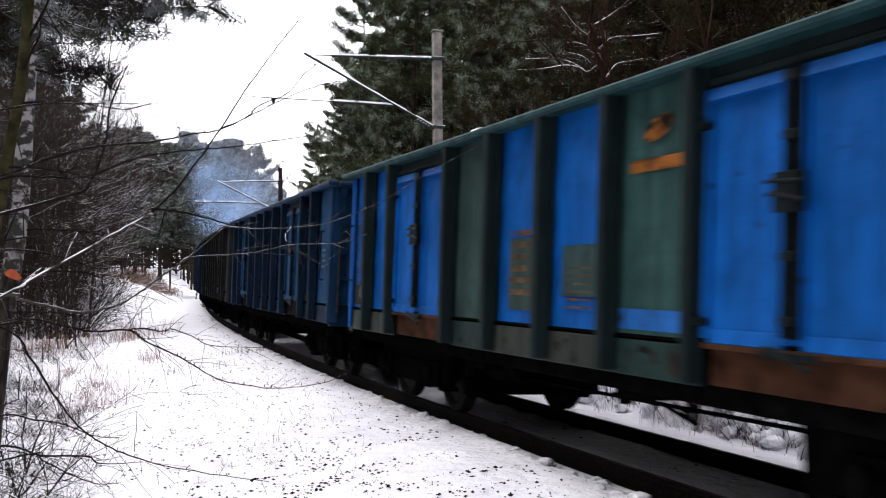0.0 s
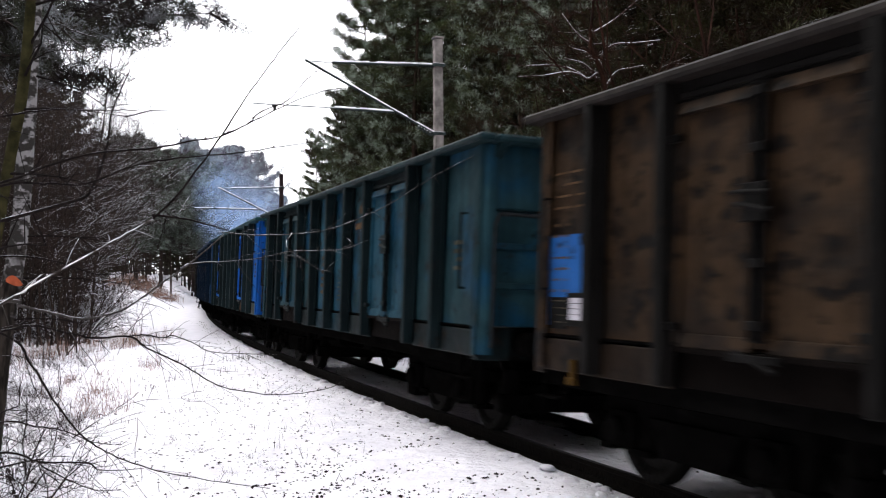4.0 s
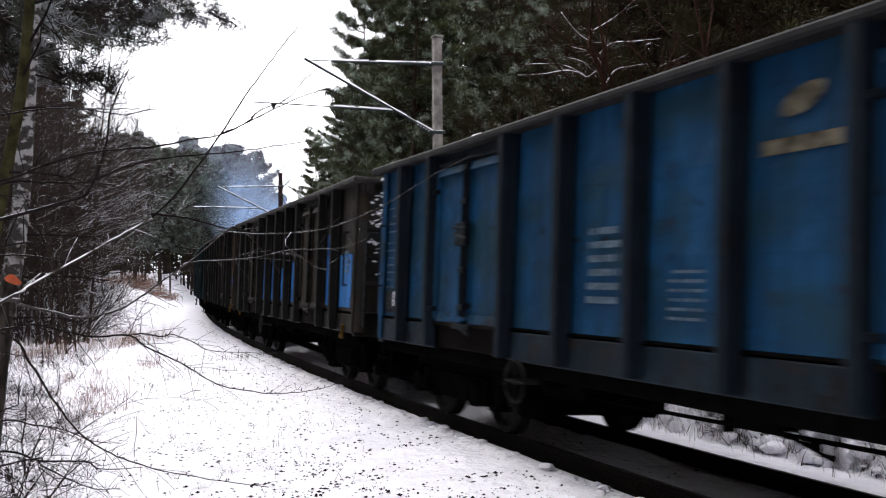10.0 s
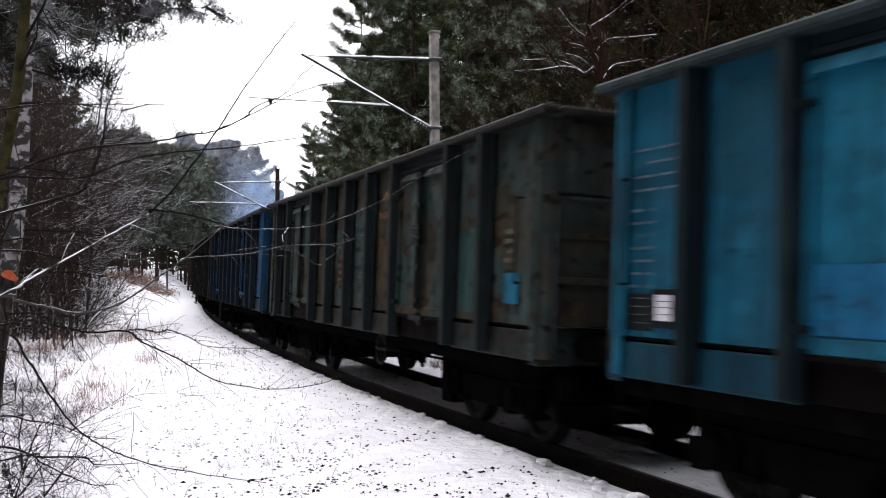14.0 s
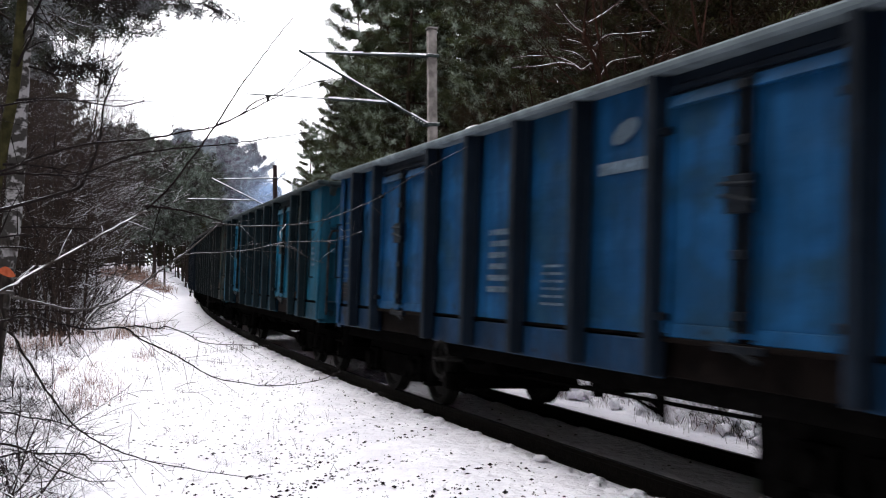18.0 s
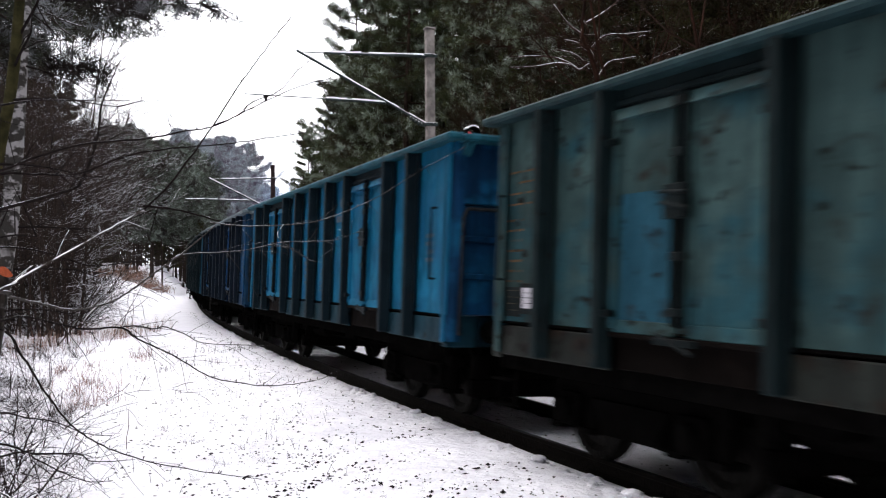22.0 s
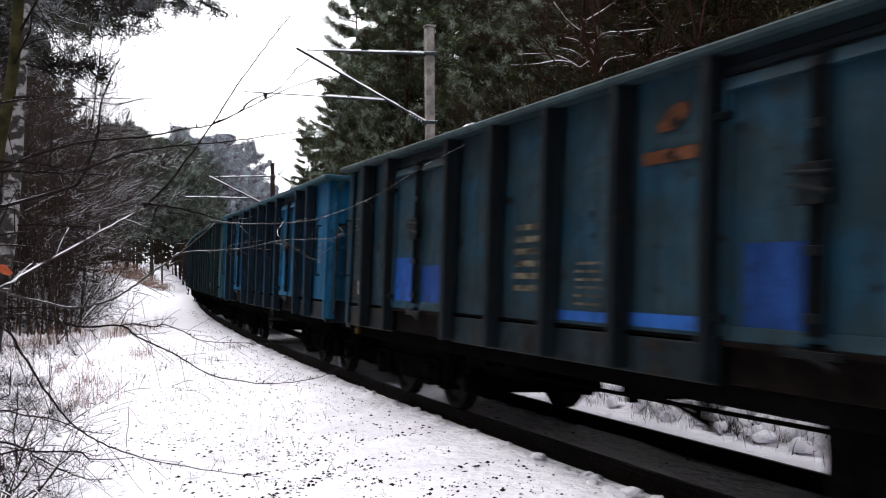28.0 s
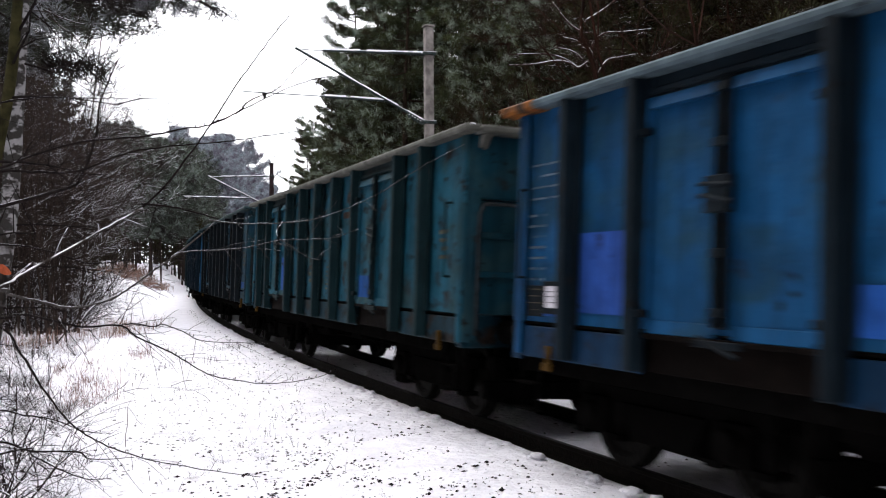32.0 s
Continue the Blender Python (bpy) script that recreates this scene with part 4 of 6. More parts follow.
SPECS = [
    dict(col=DEEP, label="dark blue open freight wagon with grimy steel sides"),
    dict(col=(0.03, 0.03, 0.032), rust=0.6, label="blackened open freight wagon with rusty sides"),
    dict(col=GREY, rust=0.7, label="grey rusty open freight wagon with worn paint"),
    dict(col=DEEP, label="dark blue open freight wagon with dull paint"),
    dict(col=(0.03, 0.03, 0.032), rust=0.6, label="almost black open freight wagon on the curve"),
    dict(col=(0.010, 0.055, 0.14), label="deep blue open freight wagon with dark posts"),
    dict(col=BLUE, post=(0.02, 0.04, 0.045), rim=(0.02, 0.075, 0.085), rust=0.15, low=(0.05, 0.06, 0.05), sill=True, logo=M_ORANGE, ink=M_OCHRE,
         panels={2: (0.045, 0.085, 0.08), 5: (0.035, 0.09, 0.085), "end": (0.004, 0.095, 0.43)},
         patches=[(6.2, 6.75, 1.35, 2.05, (0.05, 0.085, 0.08)), (7.3, 7.9, 1.5, 1.95, (0.045, 0.09, 0.09)), (8.22, 9.3, 1.26, 1.42, BRIGHT)],
         label="bright blue open freight wagon with green repainted panels"),
    dict(col=(0.019, 0.054, 0.065), low=(0.010, 0.018, 0.020), shift=0.10, rust=0.5, blotch=(0.010, 0.066, 0.125), end=(0.02, 0.06, 0.075), logo=M_OCHRE, ink=M_BUFF, ink2=M_OCHRE, paper_z=1.60, panels={3: (0.022, 0.075, 0.105), 4: (0.016, 0.075, 0.11), "d1": (0.016, 0.07, 0.105)}, label="dark teal open freight wagon with faint stencils"),
    dict(col=(0.050, 0.029, 0.015), lever=True, end_patch=(0.006, 0.026, 0.040), blotch=(0.022, 0.017, 0.014), end=(0.016, 0.012, 0.010), post=(0.012, 0.010, 0.009), rim=(0.036, 0.029, 0.026), rust=0.95, ink=M_OCHRE, logo=M_OCHRE,
         patches=[(4.8, 5.7, 1.28, 1.42, BRIGHT), (5.95, 6.9, 1.28, 1.42, BRIGHT), (7.1, 8.05, 1.28, 1.42, BRIGHT), (8.3, 9.2, 1.28, 1.42, BRIGHT), (11.52, 12.08, 1.3, 1.70, BRIGHT), (12.64, 12.96, 1.58, 1.8, (0.016, 0.10, 0.33)), (0.8, 1.6, 1.3, 2.1, BRIGHT)],
         label="rust-brown open freight wagon with small blue repaint patches"),
    dict(col=(0.018, 0.016, 0.014), crust=True, lever=True, blotch=(0.032, 0.024, 0.017), end=(0.030, 0.028, 0.027), ends=True, post=(0.014, 0.013, 0.012), rim=(0.05, 0.045, 0.045), rust=0.5, wheel=1.7, ink2=M_WHITEINK, panels={0: (0.030, 0.038, 0.040)},
         patches=[(0.86, 1.6, 1.26, 2.0, (0.016, 0.10, 0.29)), (0.9, 1.45, 2.08, 2.58, (0.050, 0.026, 0.010)), (1.82, 2.6, 1.28, 2.1, (0.018, 0.115, 0.34)), (4.82, 5.75, 1.28, 2.12, (0.018, 0.115, 0.34)), (5.98, 6.9, 1.28, 2.15, (0.018, 0.115, 0.34)), (7.14, 8.06, 1.28, 1.95, (0.018, 0.115, 0.34)), (8.3, 9.25, 1.28, 2.05, (0.018, 0.115, 0.34)), (8.55, 8.85, 2.2, 2.65, (0.018, 0.075, 0.11)), (11.46, 12.25, 1.28, 2.45, (0.014, 0.090, 0.265)), (12.46, 13.2, 1.28, 2.1, (0.03, 0.15, 0.40))],
         label="sooty black-brown open freight wagon with bright blue repaint patches"),
    dict(col=(0.006, 0.050, 0.122), low=(0.010, 0.019, 0.028), blotch=(0.012, 0.044, 0.070), post=(0.010, 0.020, 0.034), rim=(0.030, 0.029, 0.030), rust=0.35, wheel=1.95, logo=M_BUFF, label="dark blue open freight wagon with black posts"),
    dict(col=(0.036, 0.056, 0.052), blotch=(0.062, 0.043, 0.024), end=(0.034, 0.042, 0.040), logo=M_OCHRE, post=(0.022, 0.031, 0.034), rim=(0.016, 0.015, 0.014), rust=0.85, ink=M_BUFF, ink2=M_REDFADE, wheel=-2.0,
         panels={0: (0.046, 0.040, 0.028), 2: (0.046, 0.048, 0.034), 5: (0.044, 0.042, 0.030), "d0": (0.036, 0.056, 0.050), "d1": (0.028, 0.048, 0.045)}, patches=[(11.5, 12.2, 1.3, 2.2, (0.026, 0.058, 0.058)), (12.72, 13.05, 1.42, 1.72, (0.012, 0.13, 0.22))],
         label="grey-green open freight wagon blotched with rust"),
    dict(col=CYAN, blotch=(0.012, 0.072, 0.115), end=(0.008, 0.075, 0.13), post=(0.012, 0.03, 0.04), rim=(0.03, 0.045, 0.05), rust=0.25, patches=[(2.85, 3.62, 1.33, 1.75, (0.010, 0.11, 0.23)), (3.75, 4.5, 1.33, 1.68, (0.010, 0.10, 0.21))], label="turquoise blue open freight wagon with dark posts"),
    # end_patch here: stain and shade of the lower end, put into the colour
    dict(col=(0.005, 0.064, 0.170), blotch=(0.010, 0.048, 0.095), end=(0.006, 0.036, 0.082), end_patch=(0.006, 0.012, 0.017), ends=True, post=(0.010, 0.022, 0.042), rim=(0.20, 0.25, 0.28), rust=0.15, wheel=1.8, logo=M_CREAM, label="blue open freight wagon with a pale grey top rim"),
    dict(col=(0.008, 0.160, 0.30), low=(0.008, 0.040, 0.060), blotch=(0.010, 0.125, 0.26), end=(0.004, 0.042, 0.115), ends=True, post=(0.010, 0.03, 0.045), rim=(0.018, 0.12, 0.17), rust=0.15, logo=M_CREAM, label="light blue open freight wagon in fresh paint"),
    dict(col=(0.044, 0.086, 0.086), low=(0.022, 0.026, 0.023), blotch=(0.022, 0.088, 0.112), post=(0.015, 0.035, 0.04), rim=(0.025, 0.065, 0.075), rust=0.6, ink=M_OCHRE, logo=M_ORANGE,
         panels={"d1": (0.020, 0.085, 0.118), "end": (0.010, 0.080, 0.135)}, patches=[(2.9, 3.6, 1.3, 2.3, (0.02, 0.10, 0.15)), (12.5, 13.2, 1.28, 1.8, (0.02, 0.10, 0.13))],
         label="teal green open freight wagon spotted with rust"),
    dict(col=(0.008, 0.105, 0.23), low=(0.008, 0.014, 0.020), blotch=(0.016, 0.092, 0.165), post=(0.010, 0.028, 0.05), rim=(0.02, 0.08, 0.11), rust=0.25, paper=False, ends=True, wheel=-1.95, label="mid blue open freight wagon with worn stencils"),
    dict(col=(0.019, 0.042, 0.056), blotch=(0.012, 0.052, 0.088), end=(0.014, 0.056, 0.075), lever=True, post=(0.009, 0.016, 0.023), rim=(0.03, 0.06, 0.07), rust=0.5, ink=M_BUFF, logo=M_REDFADE, panels={2: (0.016, 0.034, 0.044), 6: (0.014, 0.036, 0.052), 7: (0.014, 0.052, 0.078)},
         patches=[(2.85, 3.6, 1.3, 1.85, (0.012, 0.075, 0.32)), (3.8, 4.5, 1.3, 1.75, (0.012, 0.06, 0.26)), (7.1, 8.05, 1.255, 1.34, (0.02, 0.10, 0.36)), (8.26, 9.25, 1.255, 1.36, (0.02, 0.10, 0.36)), (9.64, 10.2, 1.28, 1.86, (0.008, 0.042, 0.175)), (12.5, 13.2, 1.27, 1.42, (0.02, 0.09, 0.32))],
         label="dark grey-blue open freight wagon with blue repaint patches"),
    dict(col=(0.012, 0.088, 0.135), lever=True, paper_z=1.52, blotch=(0.026, 0.070, 0.080), post=(0.012, 0.045, 0.055), rim=(0.17, 0.17, 0.15), rust=0.65, ink=M_BUFF, logo=M_REDFADE,
         patches=[(3.9, 4.6, 1.32, 1.95, (0.014, 0.07, 0.30)), (9.52, 10.12, 1.30, 1.62, (0.010, 0.075, 0.28))], label="teal open freight wagon with a blue patched door"),
    dict(col=(0.006, 0.072, 0.19), blotch=(0.014, 0.062, 0.115), post=(0.010, 0.025, 0.04), rim=(0.12, 0.17, 0.20), rust=0.35, corner=True, lever=True,
         patches=[(1.8, 2.6, 1.33, 2.0, (0.02, 0.07, 0.30)), (0.8, 1.62, 1.28, 1.42, (0.03, 0.10, 0.36)), (4.82, 5.7, 1.3, 1.6, (0.02, 0.10, 0.40))], label="blue open freight wagon with an orange corner on its pale rim"),
    dict(col=DEEP, label="dark blue open freight wagon near the end of the train"),
]
FIRST = 6      # the wagon whose front is at hand when the clip begins
TRAIN = [wagon(sp) for sp in SPECS]


def coupler(t):
    """Metres along the line of the coupling in front of wagon FIRST."""
    return 0.09689 - 0.43 + 5.4818 * (t - 9) + 0.0024 * (t - 9) ** 2 + K0


K0 = 4 * LW

# ---- overhead line ----
def mast(s, lat, top, arm, pole, rod):
    x, y, z = on_track(s, lat)
    g = ground_at(x, y) - 0.3
    a = float(np.interp(s, S_AXIS, _phi))
    m = tagged(new("catenary_mast"), "grey concrete catenary mast with snowy bracket tubes", "mast", "masts of the overhead line")
    m.matrix_basis = pose(x, y, 0, 0, 0, 90 + math.degrees(a))
    bm = bmesh.new()
    vs = add_box(bm, -0.135, 0.135, -0.15, 0.15, g, top)
    for v in vs:
        if v.co.z > 0:
            v.co.x *= 0.72
            v.co.y *= 0.72
    link("shaft", done("shaft", bm, 0.02), pole, m)
    link("cap", boxes("cap", [(-0.12, 0.12, -0.135, 0.135, top, top + 0.05)], 0.015), pole, m)
    z1, z2 = top - 0.66, top - 2.36
    for name, p, q, r in (("top_tube", (0, 0.1, z1), (0, arm - 0.6, z1 - 0.08), 0.034), ("tie_rod", (0, arm - 0.6, z1 - 0.08), (0, arm, z1 - 0.10), 0.016),
                          ("strut", (0, 0.1, z2), (0, arm + 0.06, z1 - 0.06), 0.036), ("steady_arm", (0, 1.15, z2 + 0.49), (0, 2.62, z2 + 0.52), 0.034),
                          ("steady_rod", (0, 2.62, z2 + 0.52), (0, 4.55, z2 + 0.54), rod)):
        bm = bmesh.new()
        add_rod(bm, p, q, r, None, 10)
        tube = link(name, done(name, bm), M_STEEL, m)
        if r > 0.03:
            rng = random.Random(int(s * 7 + r * 900))
            bm = bmesh.new()
            p, q = Vector(p), Vector(q)
            for i in range(14):
                if rng.random() < 0.8:
                    a, b = p.lerp(q, (i + 0.05) / 14), p.lerp(q, (i + 0.98) / 14)
                    k = Vector((0, 0, r * rng.uniform(0.75, 1.0)))
                    add_rod(bm, a + k, b + k, 0.026 * rng.uniform(0.7, 1.1), 0.026 * rng.uniform(0.7, 1.1), 6)
            link("snow_ridge", done("snow_ridge", bm), M_SNOW, tube, "line of white snow")["kind"] = "stuff"
    bm = bmesh.new()
    add_rod(bm, (0, 4.05, z2 + 0.36), (0, 4.05, z2 + 0.53), 0.005, 0.07, 8)
    link("wire_clamp", done("wire_clamp", bm), M_WIRE, m)
    for z in (z1, z2):
        bm = bmesh.new()
        for i in range(5):
            yy = 0.22 + i * 0.07
            zz = z + (-0.003 * i if z == z1 else 0.037 * i)
            add_rod(bm, (0, yy, zz), (0, yy + 0.03, zz), 0.06, 0.05, 10)
        link("insulator", done("insulator", bm), M_STEEL, m)
        link("clamp", boxes("clamp", [(-0.13, 0.13, -0.16, 0.16, z - 0.04, z + 0.04)], 0.008), M_STEEL, m)
    return m


def arch(r0, r1, a0, a1, y0, y1, cz, n=14):
    """A curved hood: part of a tube along y with thickness."""
    bm = bmesh.new()
    rows = []
    for i in range(n + 1):
        a = radians(a0 + (a1 - a0) * i / n)
        rows.append([bm.verts.new((r * math.cos(a), y, cz + r * math.sin(a))) for r, y in ((r0, y0), (r0, y1), (r1, y1), (r1, y0))])
    for p, q in zip(rows, rows[1:]):
        for k in range(4):
            bm.faces.new((p[k], p[(k + 1) % 4], q[(k + 1) % 4], q[k]))
    bm.faces.new(rows[0])
    bm.faces.new(rows[-1][::-1])
    bmesh.ops.recalc_face_normals(bm, faces=list(bm.faces))
    return bm


def signal_post(s, lat, z):
    """A colour-light signal that shows red; z is the height of its lens."""
    x, y, _ = on_track(s, lat)
    g = ground_at(x, y) - 0.2
    p = tagged(new("railway_signal"), "dark lineside signal showing red under a snow-capped hood", "signal")
    p.matrix_basis = pose(x, y, 0, 0, 0, math.degrees(float(np.interp(s, S_AXIS, _phi))))
    bm = bmesh.new()
    add_rod(bm, (0, 0.10, g), (0, 0.10, z), 0.08, 0.07, 12)
    link("shaft", done("shaft", bm), M_BLACK, p)
    link("signal_head", boxes("signal_head", [(-0.24, 0.24, -0.04, 0.06, z - 0.95, z + 0.10), (-0.17, 0.17, 0.05, 0.22, z - 0.85, z + 0.05)], 0.035), M_BLACK, p)
    for dz in (0.0, -0.42):
        hood = link("hood", done("hood", arch(0.145, 0.16, -10, 190, -0.34, -0.035, z + dz)), M_BLACK, p)
        link("snow_cap", done("snow_cap", arch(0.163, 0.195, 48, 138, -0.33, -0.05, z + dz)), M_SNOW, hood, "rounded cap of snow")
        bm = bmesh.new()
        add_rod(bm, (0, -0.07, z + dz), (0, -0.03, z + dz), 0.078, 0.085, 18)
        link("lens", done("lens", bm, 0.006), M_REDLAMP if dz == 0 else M_BLACK, p, "glowing red lens" if dz == 0 else "dark unlit lens")
    return p


signal_post(11.84, -3.0, 4.78)
mast(14.5, -3.0, 7.75, 3.26, M_CONCRETE, 0.015)
mast(45.1, -3.0, 7.5, 3.26, M_DARKPOLE, 0.032)

# ---- woods ----
def tufts(centres, size, blades, width, rng, lift=0.25):
    """Needle tufts: each a fan of narrow blades round one point. Gives verts, faces."""
    C = np.array(centres)
    n = len(C)
    d = rng.normal(size=(n, blades, 3))
    d[..., 2] += lift
    d /= np.linalg.norm(d, axis=2, keepdims=True)
    l = size * rng.uniform(0.55, 1.2, (n, blades, 1))
    side = np.cross(d, rng.normal(size=(n, blades, 3)))
    side /= np.linalg.norm(side, axis=2, keepdims=True)
    a = C[:, None] + d * l + side * width * 0.5
    b = C[:, None] + d * l * 0.92 - side * width * 0.5
    V = np.concatenate([C[:, None], np.stack([a, b], 2).reshape(n, -1, 3)], 1)
    m = 1 + 2 * blades
    i = np.arange(n)[:, None] * m
    k = np.arange(blades)[None] * 2
    F = np.stack([np.broadcast_to(i, (n, blades)), i + 1 + k, i + 2 + k], 2).reshape(-1, 3)
    return V.reshape(-1, 3), F


def cloud_mesh(name, parts):
    V, F, n = [], [], 0
    for v, f in parts:
        V.append(np.asarray(v))
        F.append(np.asarray(f) + n)
        n += len(v)
    return mesh_from(name, np.concatenate(V).tolist(), np.concatenate(F).tolist())


def pine_meshes(h, base, reach, seed, size=0.25, blades=19, dense=1.15, width=0.022, round_=2.4, rate=2.7, flat=0.05):
    rng = np.random.default_rng(seed)
    trunk = [((0.10 * math.sin(z * 0.5 + seed), 0.10 * math.cos(z * 0.4 + seed), z), 0.15 * (1 - z / h) + 0.02) for z in np.linspace(-0.3, h, 12)]
    wood = [([p for p, r in trunk], [r for p, r in trunk])]
    pts = []
    limbs = int(h * rate * dense)
    for i in range(limbs):
        f = ((i + rng.random()) / limbs) ** 0.9
        z = base + (h - base) * f
        R = reach * (1 - f ** round_) * rng.uniform(0.42, 1.2) + 0.35
        a = i * 2.39996 + rng.normal() * 0.3
        up = rng.uniform(-0.12, 0.35) * R
        out = np.array([math.cos(a), math.sin(a), 0])
        p0 = np.array([0.1 * math.sin(z * 0.5 + seed), 0.1 * math.cos(z * 0.4 + seed), z])
        limb = [p0 + out * R * t + np.array([0, 0, up * t - 0.20 * R * t * (1 - t) * 2 + 0.12 * R * t * t]) + rng.normal(size=3) * 0.05 * t for t in (0, 0.3, 0.6, 0.85, 1.0)]
        wood.append(([Vector(q) for q in limb], [0.045, 0.034, 0.024, 0.014, 0.006]))
        m = int((8 + R * 5.6) * 2.7 / rate)
        for k in range(m):
            t = 0.25 + 0.75 * (k + rng.random()) / m
            q = p0 + out * R * t + np.array([0, 0, up * t - 0.4 * R * t * (1 - t) + 0.12 * R * t * t])
            sub = np.cross(out, [0, 0, 1]) * rng.choice([-1, 1]) * rng.uniform(0.1, 0.75) * (1.15 - t) * min(R, 2.2) * 0.6 + out * rng.uniform(0, 0.3)
            for e in (0.25, 0.5, 0.75, 1.0):
                pts.append(q + sub * e + rng.normal(size=3) * (0.09, 0.09, flat) + np.array([0, 0, 0.05 * e]))
    V, F = tubes(wood[:1], 9)
    U, G = tubes(wood[1:], 4)
    k = len(V)
    V, F = list(V) + list(U), list(F) + [tuple(q + k for q in f) for f in G]
    return mesh_from("trunk", V, F), cloud_mesh("crown", [tufts(pts, size, blades, width, rng)])


def bare_meshes(h, seed, spread_a=0.5, levels=4, kids=4, r0=0.06, lean=0.0, wander=0.10, low=0.3):
    """A leafless tree or shrub: tubes that fork again and again."""
    rng = random.Random(seed)
    paths = []

    def grow(p, d, length, r, lev):
        pts, rad, q, dd = [p], [r], p, d
        n = 4
        for i in range(n):
            dd = (dd + Vector((rng.gauss(0, wander), rng.gauss(0, wander), rng.gauss(0.03, 0.07)))).normalized()
            q = q + dd * (length / n)
            pts.append(q)
            rad.append(max(0.0025, r * (1 - 0.75 * (i + 1) / n)))
        paths.append((pts, rad))
        if lev <= 0:
            return
        for k in range(kids + (1 if lev > 2 else 0)):
            t = rng.uniform(low, 1.0)
            i = min(n - 1, int(t * n))
            a = rng.uniform(0, 2 * math.pi)
            u = dd.orthogonal().normalized()
            u = Matrix.Rotation(a, 3, dd) @ u
            nd = (dd + u * rng.uniform(0.5, 1.2) * spread_a * 2).normalized()
            grow(pts[i], nd, length * rng.uniform(0.38, 0.62), rad[i] * 0.62, lev - 1)
    grow(Vector((0, 0, -0.15)), Vector((lean, 0, 1)).normalized(), h * 0.75, r0, levels)
    V, F = tubes(paths[:1], 6)
    U, G = tubes(paths[1:], 3)
    return mesh_from("trunk", V, F), mesh_from("branches", U, G)


def tree_thing(name, label, cat, group, trunk, crown, m_trunk, m_crown):
    t = tagged(new(name), label, cat, group)
    link("trunk", trunk, m_trunk, t)
    if crown is not None:
        link("crown", crown, m_crown, t)
    return t


def plant(src, x, y, scale, turn, sink=0.0):
    c = copy_thing(src, pose(x, y, ground_at(x, y) - sink, 0, 0, turn))
    c.scale = (scale, scale, scale * random.Random(int(x * 31 + y * 17)).uniform(0.93, 1.08))
    return c


rng_w = random.Random(11)
PINES = []
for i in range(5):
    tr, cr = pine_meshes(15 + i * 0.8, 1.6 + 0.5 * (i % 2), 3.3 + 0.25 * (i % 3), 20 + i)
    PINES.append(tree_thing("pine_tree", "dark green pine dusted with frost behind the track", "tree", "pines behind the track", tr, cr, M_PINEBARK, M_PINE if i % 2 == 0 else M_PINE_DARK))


def pine_row(lat0, s0, s1, step, height, jitter):
    s = s0
    while s < s1:
        x, y, _ = on_track(s + rng_w.uniform(-1, 1) * jitter, lat0 + rng_w.uniform(-1, 1) * jitter)
        # Trees up to s = 19 mostly take the needles with painted shade.
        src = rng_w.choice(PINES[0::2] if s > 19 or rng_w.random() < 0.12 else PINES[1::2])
        k = height(s) / 16.5
        if USED.get(src.name):
            plant(src, x, y, k * rng_w.uniform(0.92, 1.08), rng_w.uniform(0, 360))
        else:
            src.matrix_basis = pose(x, y, ground_at(x, y), 0, 0, 40)
            src.scale = (k, k, k)
            USED[src.name] = True
        s += step * rng_w.uniform(0.8, 1.2)


USED = {}
pine_row(-10.2, -14, 60, 3.1, lambda s: 16.5 if s < 42 else 16.5 - (s - 42) * 0.22, 0.9)
pine_row(-14.0, -16, 58, 3.6, lambda s: 18.5, 1.2)
pine_row(-18.5, -18, 66, 4.8, lambda s: 19.5, 1.5)
for s, h in ((33, 18.5), (36, 17), (39, 18.5), (42.5, 17), (46, 17.5), (49, 15.5), (52.5, 16), (56, 14), (59, 14.5), (62, 12.5), (66, 11.5), (71, 10.5), (76, 9.5)):
    pine_row(-8.0, s, s + 0.1, 3.0, lambda q: h, 0.5)
pine_row(-23.0, -12, 60, 6.6, lambda s: 20.0, 1.8)

# frosted woods beyond the bend
tr, cr = pine_meshes(17, 5.5, 4.3, 51, 0.40, 11, 1.3, 0.028, 5.0, 3.6, 0.14)
FROSTED = [tree_thing("pine_tree", "frost-grey pine at the edge of the far clearing", "tree", "pines beyond the bend", tr, cr, M_BARK, M_FROST)]
tr, cr = pine_meshes(18.5, 7.0, 4.0, 52, 0.40, 11, 1.3, 0.028, 4.2, 3.6, 0.14)
FROSTED.append(tree_thing("pine_tree", "slender frosted pine at the edge of the far clearing", "tree", "pines beyond the bend", tr, cr, M_BARK, M_FROST))
FROSTED[0].matrix_basis = pose(-29.0, 96, ground_at(-29.0, 96))
FROSTED[1].matrix_basis = pose(-33.5, 92, ground_at(-33.5, 92))
for f in FROSTED:
    f.scale = (0.7, 0.7, 0.7)
for i in range(62):
    u = rng_w.uniform(-0.345, -0.228)
    y = rng_w.uniform(88, 128) if u < -0.26 else rng_w.uniform(108, 130)
    k = rng_w.randrange(2)
    top = rng_w.uniform(0.130, 0.146) if u < -0.24 else rng_w.uniform(0.122, 0.138)
    plant(FROSTED[k], y * u, y, (top * y - 1.4) / (17, 18.5)[k], rng_w.uniform(0, 360))
# the farthest pines wear the haze-tinted needles
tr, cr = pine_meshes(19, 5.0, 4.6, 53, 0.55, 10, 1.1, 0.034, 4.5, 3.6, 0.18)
FAR = tree_thing("pine_tree", "pine far down the line, paled to blue-grey to stand for haze", "tree", "pines far down the line", tr, cr, M_BARK, M_FARWOOD)
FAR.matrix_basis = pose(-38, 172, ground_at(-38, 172))
